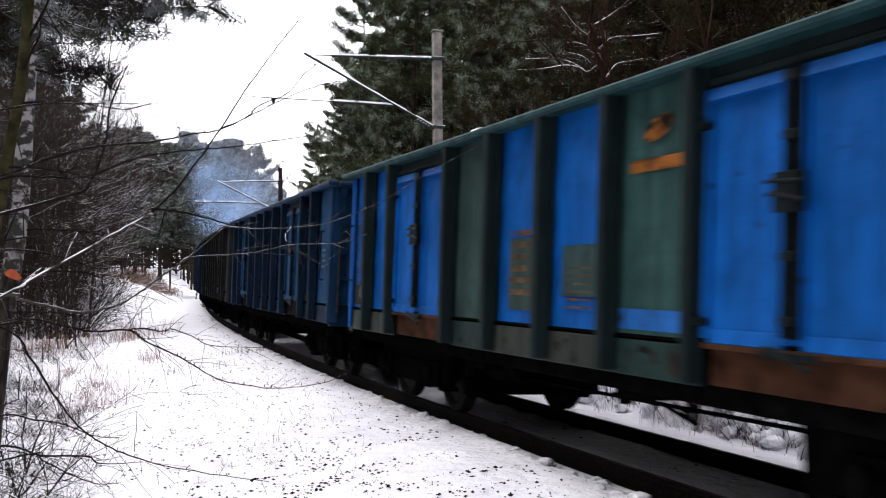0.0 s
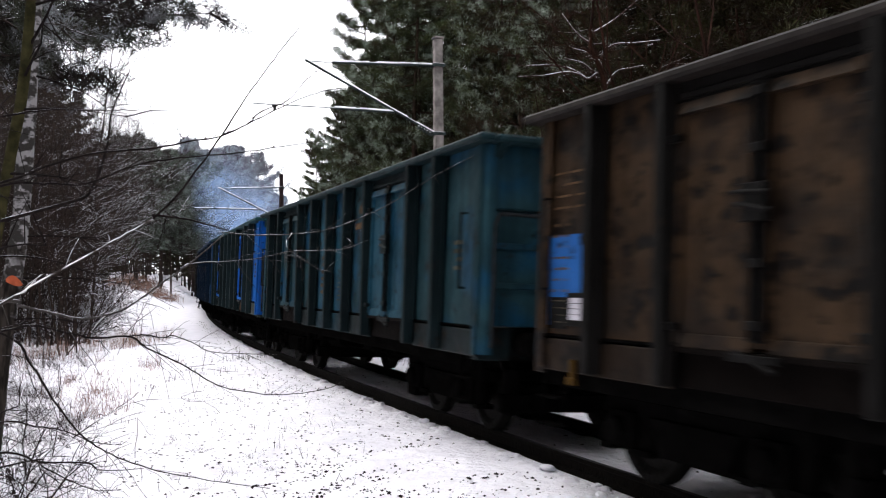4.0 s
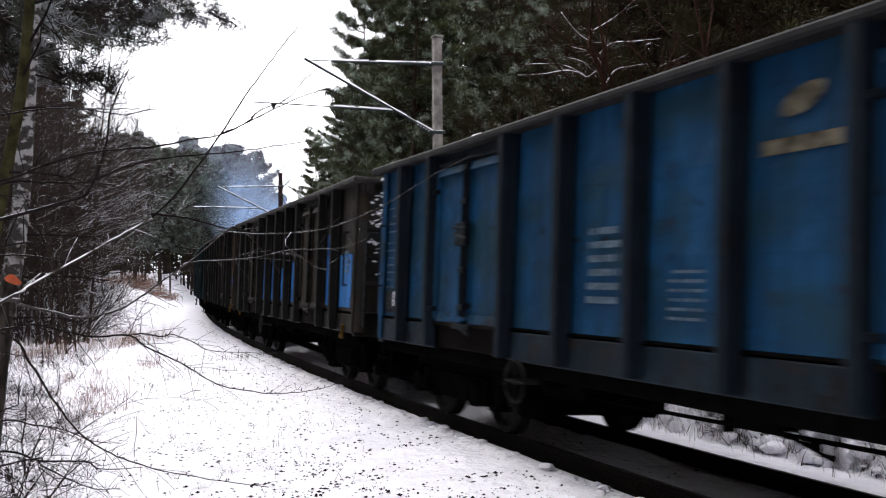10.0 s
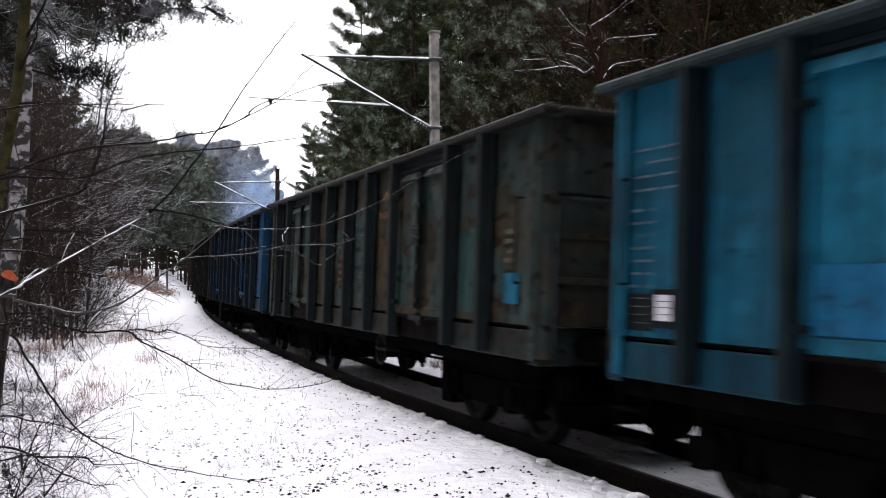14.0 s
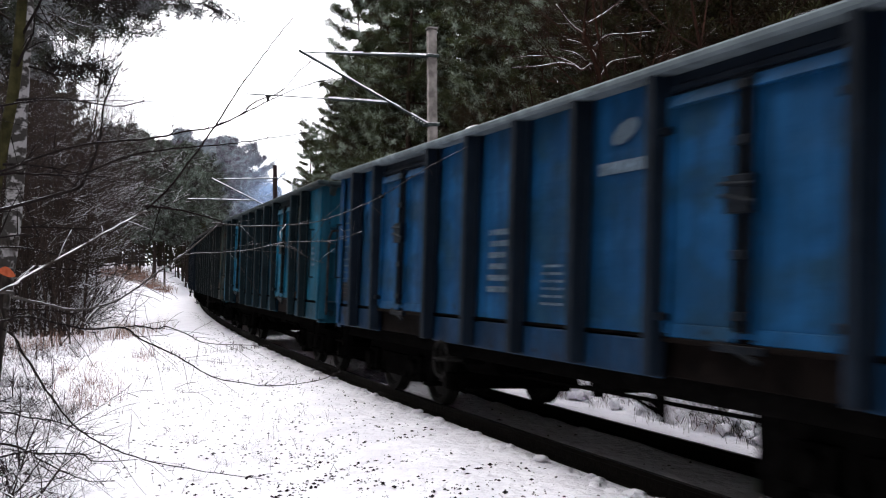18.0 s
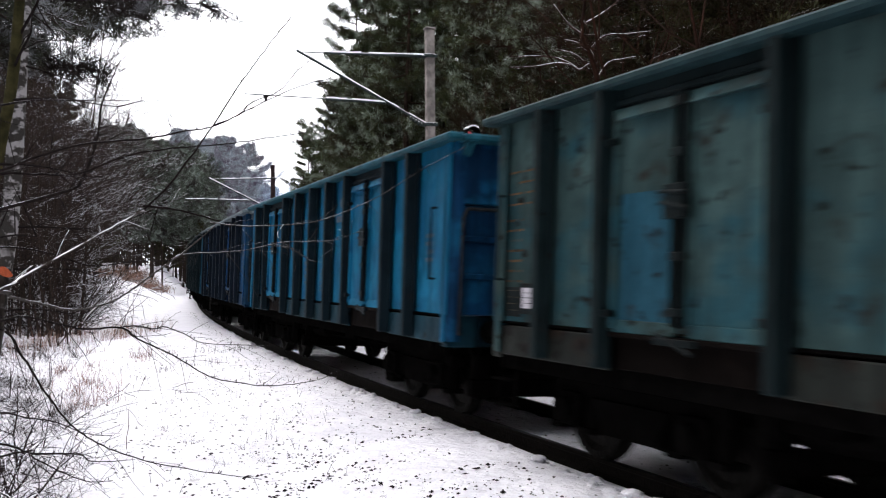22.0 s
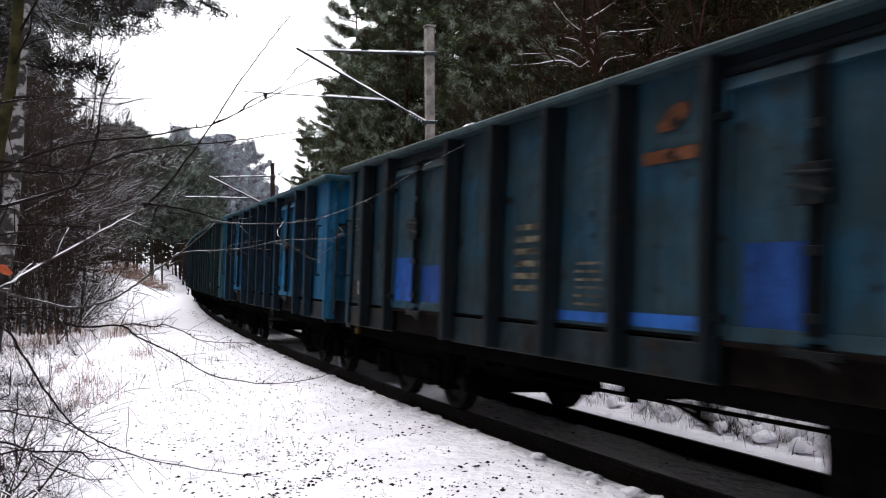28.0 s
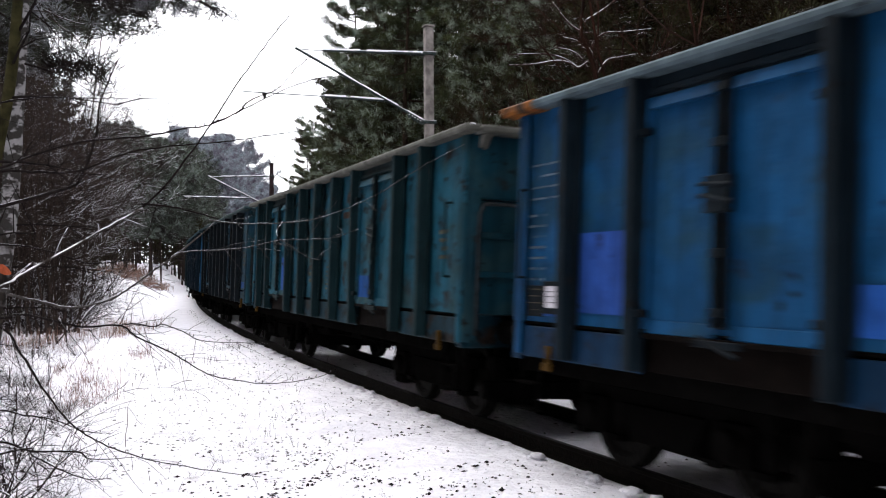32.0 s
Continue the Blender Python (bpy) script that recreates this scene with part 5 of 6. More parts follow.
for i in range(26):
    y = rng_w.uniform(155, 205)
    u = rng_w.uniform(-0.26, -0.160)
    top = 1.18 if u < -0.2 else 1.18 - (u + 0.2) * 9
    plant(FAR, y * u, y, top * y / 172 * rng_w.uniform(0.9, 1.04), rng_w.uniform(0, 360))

# low pines in the shade-coloured needles fill the dark foot of the woods
for i in range(24):
    y = rng_w.uniform(118, 142)
    plant(rng_w.choice(PINES[1::2]), y * (-0.375 + 0.16 * i / 24), y, rng_w.uniform(0.30, 0.44), rng_w.uniform(0, 360), 1.3)
for i in range(12):
    y = rng_w.uniform(100, 150)
    plant(rng_w.choice(PINES[1::2]), y * rng_w.uniform(-0.37, -0.22), y, rng_w.uniform(0.42, 0.62), rng_w.uniform(0, 360))
# left woods: bare thickets, thin trunks and a few pines behind
BARE = []
for i, (h, kids, lev) in enumerate(((9.0, 4, 4), (8.0, 4, 4), (7.0, 5, 3), (9.5, 4, 4))):
    ta, br = bare_meshes(h, 70 + i, 0.44, lev, kids, 0.030, 0.05 * i - 0.07, 0.14, 0.2)
    BARE.append(tree_thing("bare_tree", "leafless brown tree with snow-dusted twigs in the thicket", "tree", "leafless trees of the thicket", ta, None, M_BARK, None))
    link("crown", br, M_BARK, BARE[-1])
for i, b in enumerate(BARE):
    x, y = ((-16.2, 38), (-17.5, 41), (-16.0, 42), (-19.0, 45))[i]
    b.matrix_basis = pose(x, y, ground_at(x, y), 0, 0, 50 * i)
for i in range(92):
    y = 33 + 34 * (i / 92) + rng_w.uniform(-1.5, 1.5)
    u = rng_w.uniform(-0.50, -0.352)
    plant(rng_w.choice(BARE), y * u, y, rng_w.uniform(0.9, 1.4) * (0.72 + 0.008 * y), rng_w.uniform(0, 360))
for i in range(36):
    y = rng_w.uniform(34, 52)
    plant(rng_w.choice(BARE), y * rng_w.uniform(-0.44, -0.350), y, rng_w.uniform(1.4, 1.95), rng_w.uniform(0, 360))
for i in range(22):
    y = rng_w.uniform(48, 84)
    u = rng_w.uniform(-0.42, -0.335)
    plant(rng_w.choice(BARE), y * u, y, rng_w.uniform(0.9, 1.25), rng_w.uniform(0, 360))
for i in range(20):
    y = rng_w.uniform(58, 90)
    u = -0.48 + 0.125 * (i + rng_w.random()) / 20
    plant(PINES[1 + 2 * (i % 2)], y * u, y, (y * (0.225 - 0.8 * max(0, u + 0.44)) * rng_w.uniform(0.8, 1.05) + 1.8) / 16, rng_w.uniform(0, 360))
for i in range(12):
    y = rng_w.uniform(30, 38)
    plant(rng_w.choice(BARE), y * rng_w.uniform(-0.425, -0.365), y, rng_w.uniform(1.05, 1.4), rng_w.uniform(0, 360))
# unseen trees added beside and behind the camera to keep sky light off the wagons
for i in range(24):
    a = radians(rng_w.uniform(150, 350))
    r = rng_w.uniform(9, 26)
    x, y = r * math.cos(a), r * math.sin(a)
    lt = track_coords(np.array([x]), np.array([y]))[1][0]
    if abs(lt) > 6.5 and (y < -3 or x < -0.8 * y - 6):
        plant(rng_w.choice(PINES), x, y, rng_w.uniform(1.15, 1.4), rng_w.uniform(0, 360))
for i in range(16):
    y = rng_w.uniform(0, 24)
    plant(rng_w.choice(PINES + BARE), -0.62 * y - rng_w.uniform(7, 16), y, rng_w.uniform(0.8, 1.1), rng_w.uniform(0, 360))
pine_row(-9.0, -52, -14, 5.2, lambda s: 20.0, 1.0)
for i in range(18):
    y = rng_w.uniform(10, 62)
    plant(rng_w.choice(PINES), -rng_w.uniform(0.49, 0.8) * y - 2.5, y, rng_w.uniform(0.9, 1.15), rng_w.uniform(0, 360))
pine_row(9.5, -34, -9, 5.0, lambda s: 21.0, 1.0)
pine_row(14.0, -32, -4, 6.0, lambda s: 23.0, 1.0)
# leafless red-brown trees in front of the pines behind the track
trunk_b, branch_b = bare_meshes(10.5, 97, 0.55, 4, 5, 0.08)
BROWN_TREE = tree_thing("bare_tree", "leafless red-brown tree with snow along its limbs", "tree", "leafless trees behind the track", trunk_b, None, M_BROWNTWIG, None)
link("crown", branch_b, M_BROWNTWIG, BROWN_TREE)
x, y, _ = on_track(9.0, -6.4)
BROWN_TREE.matrix_basis = pose(x, y, ground_at(x, y), 0, 0, 120)
for s, lat, k in ((12.0, -7.0, 0.9), (6.0, -6.8, 1.0), (15.5, -7.6, 0.8), (3.0, -7.4, 1.05), (20.0, -7.2, 0.7), (9.5, -8.0, 1.15), (5.0, -8.2, 1.1)):
    x, y, _ = on_track(s, lat)
    plant(BROWN_TREE, x, y, k, s * 77)

LIMB_TREE = tagged(new("bare_tree"), "leafless tree with white snowy limbs before the dark pines", "tree", "leafless trees behind the track")


def limb(name, pts, r0, r1, material, seed):
    rng = random.Random(seed)
    path = smooth_path(pts, 4)
    n = len(path)
    shoots = []
    for i in range(2, n):
        for k in range(2):
            d = Vector((rng.gauss(0, 1), rng.gauss(0, 0.7), rng.gauss(0.3, 0.8))).normalized() * rng.uniform(0.15, 0.7)
            shoots.append(([path[i], path[i] + d * 0.5 + Vector((0, 0, 0.03)), path[i] + d], [r1 * 0.6, r1 * 0.4, 0.003]))
    V, F = tubes([(path, [r0 + (r1 - r0) * i / (n - 1) for i in range(n)])], 6)
    o = link(name, mesh_from(name, V, F, True), material, LIMB_TREE)
    V, F = tubes(shoots, 4)
    link("twig_spray", mesh_from("twig_spray", V, F, True), M_BROWNTWIG, o)


limb("trunk", [(3.62, 21.0, 3.53), (3.46, 21.0, 5.68), (3.32, 21.0, 6.27), (3.14, 21.0, 6.75), (3.2, 21.0, 7.46), (3.26, 21.0, 8.41)], 0.07, 0.02, M_BROWNTWIG, 0)
limb("limb", [(3.32, 21.15, 6.18), (3.1, 21.15, 6.04), (2.92, 21.15, 6.14), (2.62, 21.15, 6.19), (2.14, 21.15, 6.12), (1.61, 21.15, 6.1)], 0.03, 0.01, M_LIMBSNOW, 1)
limb("limb", [(3.31, 21.3, 6.04), (3.22, 21.3, 6.22), (3.0, 21.3, 6.42), (2.62, 21.3, 6.52)], 0.03, 0.01, M_LIMBSNOW, 2)
limb("limb", [(3.45, 21.45, 6.31), (3.39, 21.45, 6.49), (3.15, 21.45, 6.67), (2.82, 21.45, 6.77)], 0.03, 0.01, M_LIMBSNOW, 3)
limb("limb", [(3.44, 21.6, 6.52), (3.54, 21.6, 6.74), (3.78, 21.6, 6.89), (4.15, 21.6, 6.91), (4.76, 21.6, 6.97)], 0.03, 0.01, M_LIMBSNOW, 4)
limb("limb", [(3.56, 21.75, 5.94), (3.81, 21.75, 6.31), (4.12, 21.75, 6.39), (4.42, 21.75, 6.45)], 0.03, 0.01, M_LIMBSNOW, 5)
limb("limb", [(3.21, 21.9, 6.19), (2.84, 21.9, 6.41), (2.41, 21.9, 6.5), (1.66, 21.9, 6.49)], 0.03, 0.01, M_LIMBSNOW, 6)
limb("limb", [(3.31, 22.05, 7.0), (2.99, 22.05, 7.25), (2.67, 22.05, 7.69)], 0.03, 0.01, M_LIMBSNOW, 7)
limb("limb", [(3.38, 22.2, 7.28), (3.89, 22.2, 7.6), (4.39, 22.2, 8.03)], 0.03, 0.01, M_LIMBSNOW, 8)

# brush on the bank behind the track
def shrub_mesh(seed, h=1.4, stems=8, r0=0.008, kids=5, rmin=0.0018):
    rng = random.Random(seed)
    paths = []

    def grow(p, d, length, r, lev):
        pts, rad, q, dd = [p], [r], p, d
        for i in range(4):
            dd = (dd + Vector((rng.gauss(0, 0.16), rng.gauss(0, 0.16), rng.gauss(-0.02, 0.10)))).normalized()
            q = q + dd * (length / 4)
            pts.append(q)
            rad.append(max(rmin, r * (1 - 0.7 * (i + 1) / 4)))
        paths.append((pts, rad))
        if lev:
            for k in range(kids):
                i = rng.randint(1, 4)
                u = Vector((rng.gauss(0, 1), rng.gauss(0, 1), rng.gauss(0.1, 0.8))).normalized()
                grow(pts[i], (dd * 0.7 + u * 0.8).normalized(), length * rng.uniform(0.35, 0.6), rad[i] * 0.65, lev - 1)
    for k in range(stems):
        a = rng.uniform(0, 6.28)
        grow(Vector((0.06 * math.cos(a), 0.06 * math.sin(a), -0.05)), Vector((math.cos(a) * 0.7, math.sin(a) * 0.7, rng.uniform(0.4, 1.4))).normalized(), h * rng.uniform(0.5, 1.0), r0, 2)
    V, F = tubes(paths, 3)
    return mesh_from("shrub", V, F)


SHRUBS = []
for i in range(3):
    SHRUBS.append(tagged(link("shrub", shrub_mesh(90 + i, 1.4, 6, 0.015, 4, 0.004), M_SHRUB), "low leafless shrub standing in the snow", "shrub", "low shrubs in the snow"))
for i, (x, y) in enumerate(((-4.0, 9.0), (-3.7, 8.2), (-4.4, 10.5))):
    SHRUBS[i].matrix_basis = pose(x, y, ground_at(x, y), 0, 0, 70 * i)
for i in range(46):
    y = rng_w.uniform(36, 54)
    u = rng_w.uniform(-0.46, -0.35)
    plant(rng_w.choice(SHRUBS), y * u, y, rng_w.uniform(1.2, 2.2) * (0.8 + 0.01 * y), rng_w.uniform(0, 360))
BRUSH = []
for i in range(3):
    BRUSH.append(tagged(link("shrub", shrub_mesh(190 + i, 2.3, 7), M_BARK), "tangled leafless brown shrub at the edge of the thicket", "shrub", "tangled shrubs of the thicket"))
for i, (x, y) in enumerate(((-14.6, 36.0), (-15.4, 37.5), (-15.2, 39.0))):
    BRUSH[i].matrix_basis = pose(x, y, ground_at(x, y), 0, 0, 70 * i)
for i in range(26):
    y = rng_w.uniform(38, 50)
    u = -0.50 + 0.145 * rng_w.random() ** 0.8
    plant(rng_w.choice(BRUSH), y * u, y, rng_w.uniform(0.8, 1.35), rng_w.uniform(0, 360))
def brush(name, label, spots):
    """Many small shrubs as one tangle: spots of (x, y, size, sink)."""
    rng = np.random.default_rng(len(spots))
    data = []
    for sh in SHRUBS:
        me = sh.data
        co = np.empty(len(me.vertices) * 3)
        me.vertices.foreach_get("co", co)
        data.append((co.reshape(-1, 3), [tuple(p.vertices) for p in me.polygons]))
    V, F, n = [], [], 0
    for x, y, k, sink in spots:
        co, faces = data[rng.integers(len(data))]
        a = rng.uniform(0, 6.28)
        turn = np.array([[math.cos(a), -math.sin(a), 0], [math.sin(a), math.cos(a), 0], [0, 0, 1]])
        V.append((co * k) @ turn.T + (x, y, ground_at(x, y) - sink))
        F += [tuple(q + n for q in f) for f in faces]
        n += len(co)
    return tagged(link(name, mesh_from(name, np.concatenate(V).tolist(), F), M_SHRUB), label, "shrubs", kind="stuff")


spots = []
for i in range(64):
    y = 7.6 + 13 * (i / 64) ** 1.1 + rng_w.uniform(-0.4, 0.4)
    spots.append((y * (-0.475 + rng_w.random() ** 1.4 * 0.12), y, rng_w.uniform(0.16, 0.38), 0.03))
for i in range(36):
    y = rng_w.uniform(9, 18)
    spots.append((y * (-0.47 + 0.11 * rng_w.random() ** 1.5), y, rng_w.uniform(0.2, 0.42), 0.03))
for i in range(34):
    y = rng_w.uniform(15, 31)
    spots.append((y * (-0.47 + 0.115 * rng_w.random() ** 1.3), y, rng_w.uniform(0.3, 0.62), 0.04))
brush("undergrowth", "tangle of low snow-laden twigs beside the thicket", spots)
for i in range(30):
    y = rng_w.uniform(14, 34)
    plant(rng_w.choice(SHRUBS), y * rng_w.uniform(-0.475, -0.385), y, rng_w.uniform(0.25, 0.55), rng_w.uniform(0, 360), 0.03)
for i in range(14):
    x, y, _ = on_track(rng_w.uniform(-2, 9), rng_w.uniform(2.4, 5.0))
    plant(rng_w.choice(SHRUBS), x, y, rng_w.uniform(0.07, 0.15), rng_w.uniform(0, 360), 0.02)
spots = []
for i in range(170):
    x, y, _ = on_track(-3 + 36 * rng_w.random() ** 1.6, -rng_w.uniform(2.6, 4.3))
    spots.append((x, y, rng_w.uniform(0.25, 0.65), 0.0))
brush("undergrowth", "snow-laden leafless brush on the bank behind the track", spots)

# ---- trees close to the camera ----
def trunk_thing(name, label, pts, rad, material):
    path = smooth_path(pts, 5)
    r = np.interp(np.linspace(0, 1, len(path)), np.linspace(0, 1, len(rad)), rad)
    V, F = tubes([(path, list(r))], 12)
    t = tagged(new(name), label, "tree", "trees beside the camera")
    link("trunk", mesh_from("trunk", V, F, True), material, t)
    rng = random.Random(len(label))
    for k in range(9 if name != "pine_tree" else 0):
        p = path[min(len(path) - 1, 4 + 2 * k)]
        d = Vector((rng.uniform(-0.4, 1.0), rng.uniform(-0.6, 0.6), rng.uniform(-0.1, 0.6))).normalized()
        L = rng.uniform(0.5, 1.2)
        q = [p + d * L * u + Vector((rng.gauss(0, 0.03), 0, -0.12 * u * u)) for u in (0, 0.3, 0.6, 1.0)]
        subs = [(q, [0.012, 0.009, 0.006, 0.003])]
        for u in (1, 2, 2, 3):
            e = q[u] + Vector((rng.gauss(0.1, 0.2), rng.gauss(0, 0.2), rng.gauss(0, 0.2)))
            subs.append(([q[u], (q[u] + e) / 2 + Vector((0, 0, 0.02)), e], [0.005, 0.004, 0.002]))
        V, F = tubes(subs, 5)
        link("branch", mesh_from("branch", V, F), M_TWIG, t)
    return t


def birch_bark():
    m, nt, b = mat("birch_bark", 0.8)
    v = coords(nt, (1, 1, 1), True)
    c = mixed(nt, noise_fac(nt, coords(nt, (5, 5, 8), True), 1.9, 0.46, 0.55, 8), (0.030, 0.027, 0.025), (0.23, 0.22, 0.225))
    c = mixed(nt, noise_fac(nt, v, 7.0, 0.54, 0.60, 6), c, (0.03, 0.028, 0.026))
    p = nt.nodes.new("ShaderNodeSeparateXYZ")
    nt.links.new(v, p.inputs[0])
    k = nt.nodes.new("ShaderNodeMath")
    k.operation = "MULTIPLY_ADD"
    k.inputs[1].default_value, k.inputs[2].default_value = 0.9, -1.2
    nt.links.new(noise_fac(nt, v, 5.0, 0.3, 0.7, 6), k.inputs[0])
    add = nt.nodes.new("ShaderNodeMath")
    nt.links.new(p.outputs[2], add.inputs[0])
    nt.links.new(k.outputs[0], add.inputs[1])
    r = nt.nodes.new("ShaderNodeMapRange")
    r.inputs[1].default_value, r.inputs[2].default_value = 0.9, 1.3
    nt.links.new(add.outputs[0], r.inputs[0])
    c = mixed(nt, r.outputs[0], mixed(nt, noise_fac(nt, coords(nt, (9, 9, 2), True), 2.5, 0.4, 0.6, 6), (0.010, 0.008, 0.007), (0.034, 0.028, 0.024)), c)
    nt.links.new(c, b.inputs["Base Color"])
    bump(nt, b, noise_fac(nt, v, 18, 0.3, 0.7, 5), 0.01)
    return m


M_BIRCH = birch_bark()
gz = ground_at(-3.95, 9.0)
trunk_thing("birch_tree", "white birch trunk with black bark scars", [(-4.18, 9.0, gz - 0.2), (-4.0, 9.0, 1.2), (-3.84, 9.0, 2.2), (-3.78, 9.05, 3.4), (-3.70, 9.1, 5.2), (-3.6, 9.2, 8.0)], [0.11, 0.095, 0.08, 0.072, 0.06, 0.03], M_BIRCH)
gz = ground_at(-3.45, 7.0)
trunk_thing("young_tree", "thin leaning tree stem green with moss", [(-3.45, 7.0, gz - 0.2), (-3.32, 7.0, 1.0), (-3.07, 7.0, 2.55), (-2.97, 7.0, 3.1), (-2.91, 7.0, 3.75), (-2.85, 7.1, 5.2)], [0.05, 0.045, 0.04, 0.04, 0.036, 0.015], M_MOSS)


def limb_thing(seed, start, end, sag):
    """A long pine limb with forking twigs and needle tufts."""
    rng = np.random.default_rng(seed)
    p0, p1 = np.array(start), np.array(end)
    wood, pts = [], []
    n = 12
    line = [p0 + (p1 - p0) * t + np.array([0, 0, -sag * math.sin(math.pi * t)]) + rng.normal(size=3) * 0.03 for t in np.linspace(0, 1, n)]
    wood.append(([Vector(q) for q in line], list(np.linspace(0.05, 0.008, n))))
    for i in range(2, n):
        for k in range(5):
            d = (p1 - p0) / np.linalg.norm(p1 - p0) * rng.uniform(0.3, 0.9) + rng.normal(size=3) * np.array([0.4, 0.55, 0.42])
            L = rng.uniform(0.2, 0.62)
            q = [line[i] + d * L * t + rng.normal(size=3) * 0.02 for t in (0, 0.35, 0.7, 1)]
            wood.append(([Vector(v) for v in q], [0.014, 0.011, 0.008, 0.004]))
            for t in np.linspace(0.3, 1.05, 7):
                pts.append(line[i] + d * L * t + rng.normal(size=3) * 0.06)
    V, F = tubes(wood, 4)
    t = tagged(new("pine_limb"), "overhanging pine limb with frosted needles", "tree", "pine limbs over the camera's side")
    link("branch", mesh_from("branch", V, F), M_BARK, t)
    link("needles", cloud_mesh("needles", [tufts(pts, 0.12, 22, 0.013, rng, 0.3)]), M_LIMBNEEDLE, t)
    return t


limb_thing(1, (-8.2, 15.0, 6.6), (-3.75, 15.6, 6.0), 0.25)
limb_thing(2, (-8.2, 15.0, 6.3), (-4.0, 14.6, 5.95), 0.35)
limb_thing(3, (-8.0, 14.5, 6.2), (-4.3, 14.2, 5.5), 0.1)
limb_thing(4, (-8.2, 16.0, 5.6), (-5.4, 15.2, 4.95), 0.05)
limb_thing(5, (-8.2, 16.0, 6.4), (-5.0, 15.4, 5.6), 0.15)
limb_thing(6, (-8.2, 14.0, 5.4), (-5.6, 13.4, 4.9), 0.10)
limb_thing(7, (-8.0, 13.5, 6.0), (-5.0, 13.0, 5.2), 0.10)
trunk_thing("pine_tree", "tall pine trunk beside the thicket", [(-8.3, 15.2, -0.5), (-8.25, 15.2, 4.0), (-8.2, 15.2, 8.5), (-8.1, 15.2, 13.0)], [0.22, 0.19, 0.14, 0.04], M_PINEBARK)
for i, (z, dx, dy) in enumerate(((8.5, -2.2, 1.5), (9.5, 2.0, -1.0), (10.5, -1.2, -1.8), (11.5, 1.5, 1.2), (12.3, -1.0, 0.8))):
    limb_thing(20 + i, (-8.2, 15.2, z), (-8.2 + dx, 15.2 + dy, z + 0.4), 0.1)


BUSH = tagged(new("young_tree"), "leafless young tree with long thin snow-dusted boughs", "tree", "trees beside the camera")
V, F = tubes([([Vector((-2.95, 4.7, ground_at(-2.95, 4.7) - 0.1)), Vector((-2.9, 4.7, 1.2)), Vector((-2.8, 4.7, 2.2)), Vector((-2.7, 4.75, 3.6))], [0.04, 0.035, 0.028, 0.01])], 8)
link("trunk", mesh_from("trunk", V, F, True), M_MOSS, BUSH)


def twig(seed, pts, r0, r1, material=None, shoots=0.5):
    """A bare bough close to the camera with short side shoots and buds."""
    rng = random.Random(seed)
    path = smooth_path(pts, 5)
    n = len(path)
    paths = [([p + Vector((rng.gauss(0, 0.0012), rng.gauss(0, 0.0012), rng.gauss(0, 0.0012))) for p in path], [r0 + (r1 - r0) * i / (n - 1) for i in range(n)])]
    for i in range(2, n - 1):
        if rng.random() < shoots:
            d = (path[i] - path[i - 1]).normalized()
            u = Vector((rng.gauss(0, 1), rng.gauss(0, 0.6), rng.gauss(0.2, 1))).normalized()
            d = (d * 0.8 + u * 0.8).normalized()
            L = rng.uniform(0.04, 0.30) * (1.25 - 0.7 * i / n)
            q = [path[i] + d * L * t + Vector((0, 0, -0.02 * t * t)) + Vector((rng.gauss(0, 0.004), 0, rng.gauss(0, 0.004))) for t in (0, 0.4, 0.75, 1)]
            r = max(0.0012, paths[0][1][i] * 0.4)
            paths.append((q, [r, r * 0.8, r * 0.7, r * 0.5]))
        if rng.random() < 0.25:
            b = path[i] + Vector((0, 0, 0.004))
            paths.append(([b, b + Vector((0.004, 0, 0.012))], [0.003, 0.0015]))
    V, F = tubes(paths, 6)
    return link("bough", mesh_from("bough", V, F, True), material or M_TWIG, BUSH)


twig(1, [(-2.8, 4.7, 2.1), (-1.906, 4.2, 2.192), (-1.726, 4.29, 2.277), (-1.538, 4.37, 2.347), (-1.29, 4.46, 2.381), (-1.135, 4.54, 2.425), (-1.038, 4.63, 2.455), (-0.884, 4.71, 2.546), (-0.75, 4.8, 2.634), (-0.62, 4.83, 2.69), (-0.507, 4.86, 2.724)], 0.0062, 0.0018, M_TWIG, 0.5)
twig(2, [(-2.82, 4.7, 2.0), (-1.997, 4.4, 2.2), (-1.795, 4.46, 2.226), (-1.689, 4.51, 2.225), (-1.607, 4.57, 2.243), (-1.495, 4.62, 2.3), (-1.381, 4.68, 2.345), (-1.209, 4.73, 2.372), (-1.007, 4.79, 2.396), (-0.826, 4.84, 2.429), (-0.627, 4.9, 2.466)], 0.0068, 0.0022, M_TWIG, 0.5)
twig(3, [(-2.78, 4.7, 2.45), (-2.269, 5.0, 2.611), (-2.041, 5.07, 2.661), (-1.806, 5.13, 2.67), (-1.579, 5.2, 2.68)], 0.007, 0.002, M_TWIG, 0.4)
twig(4, [(-2.87, 4.7, 1.3), (-1.699, 3.8, 1.697), (-1.616, 3.88, 1.759), (-1.532, 3.96, 1.824), (-1.437, 4.04, 1.893), (-1.338, 4.12, 1.966), (-1.225, 4.2, 2.045)], 0.0075, 0.004, M_TWIGSNOW, 0.15)
twig(5, [(-1.225, 4.2, 2.045), (-1.131, 4.24, 2.151), (-1.033, 4.28, 2.298), (-0.979, 4.31, 2.387), (-0.865, 4.36, 2.584), (-0.807, 4.4, 2.685), (-0.71, 4.42, 2.82), (-0.638, 4.44, 2.917)], 0.0045, 0.0022, M_TWIG, 0.12)
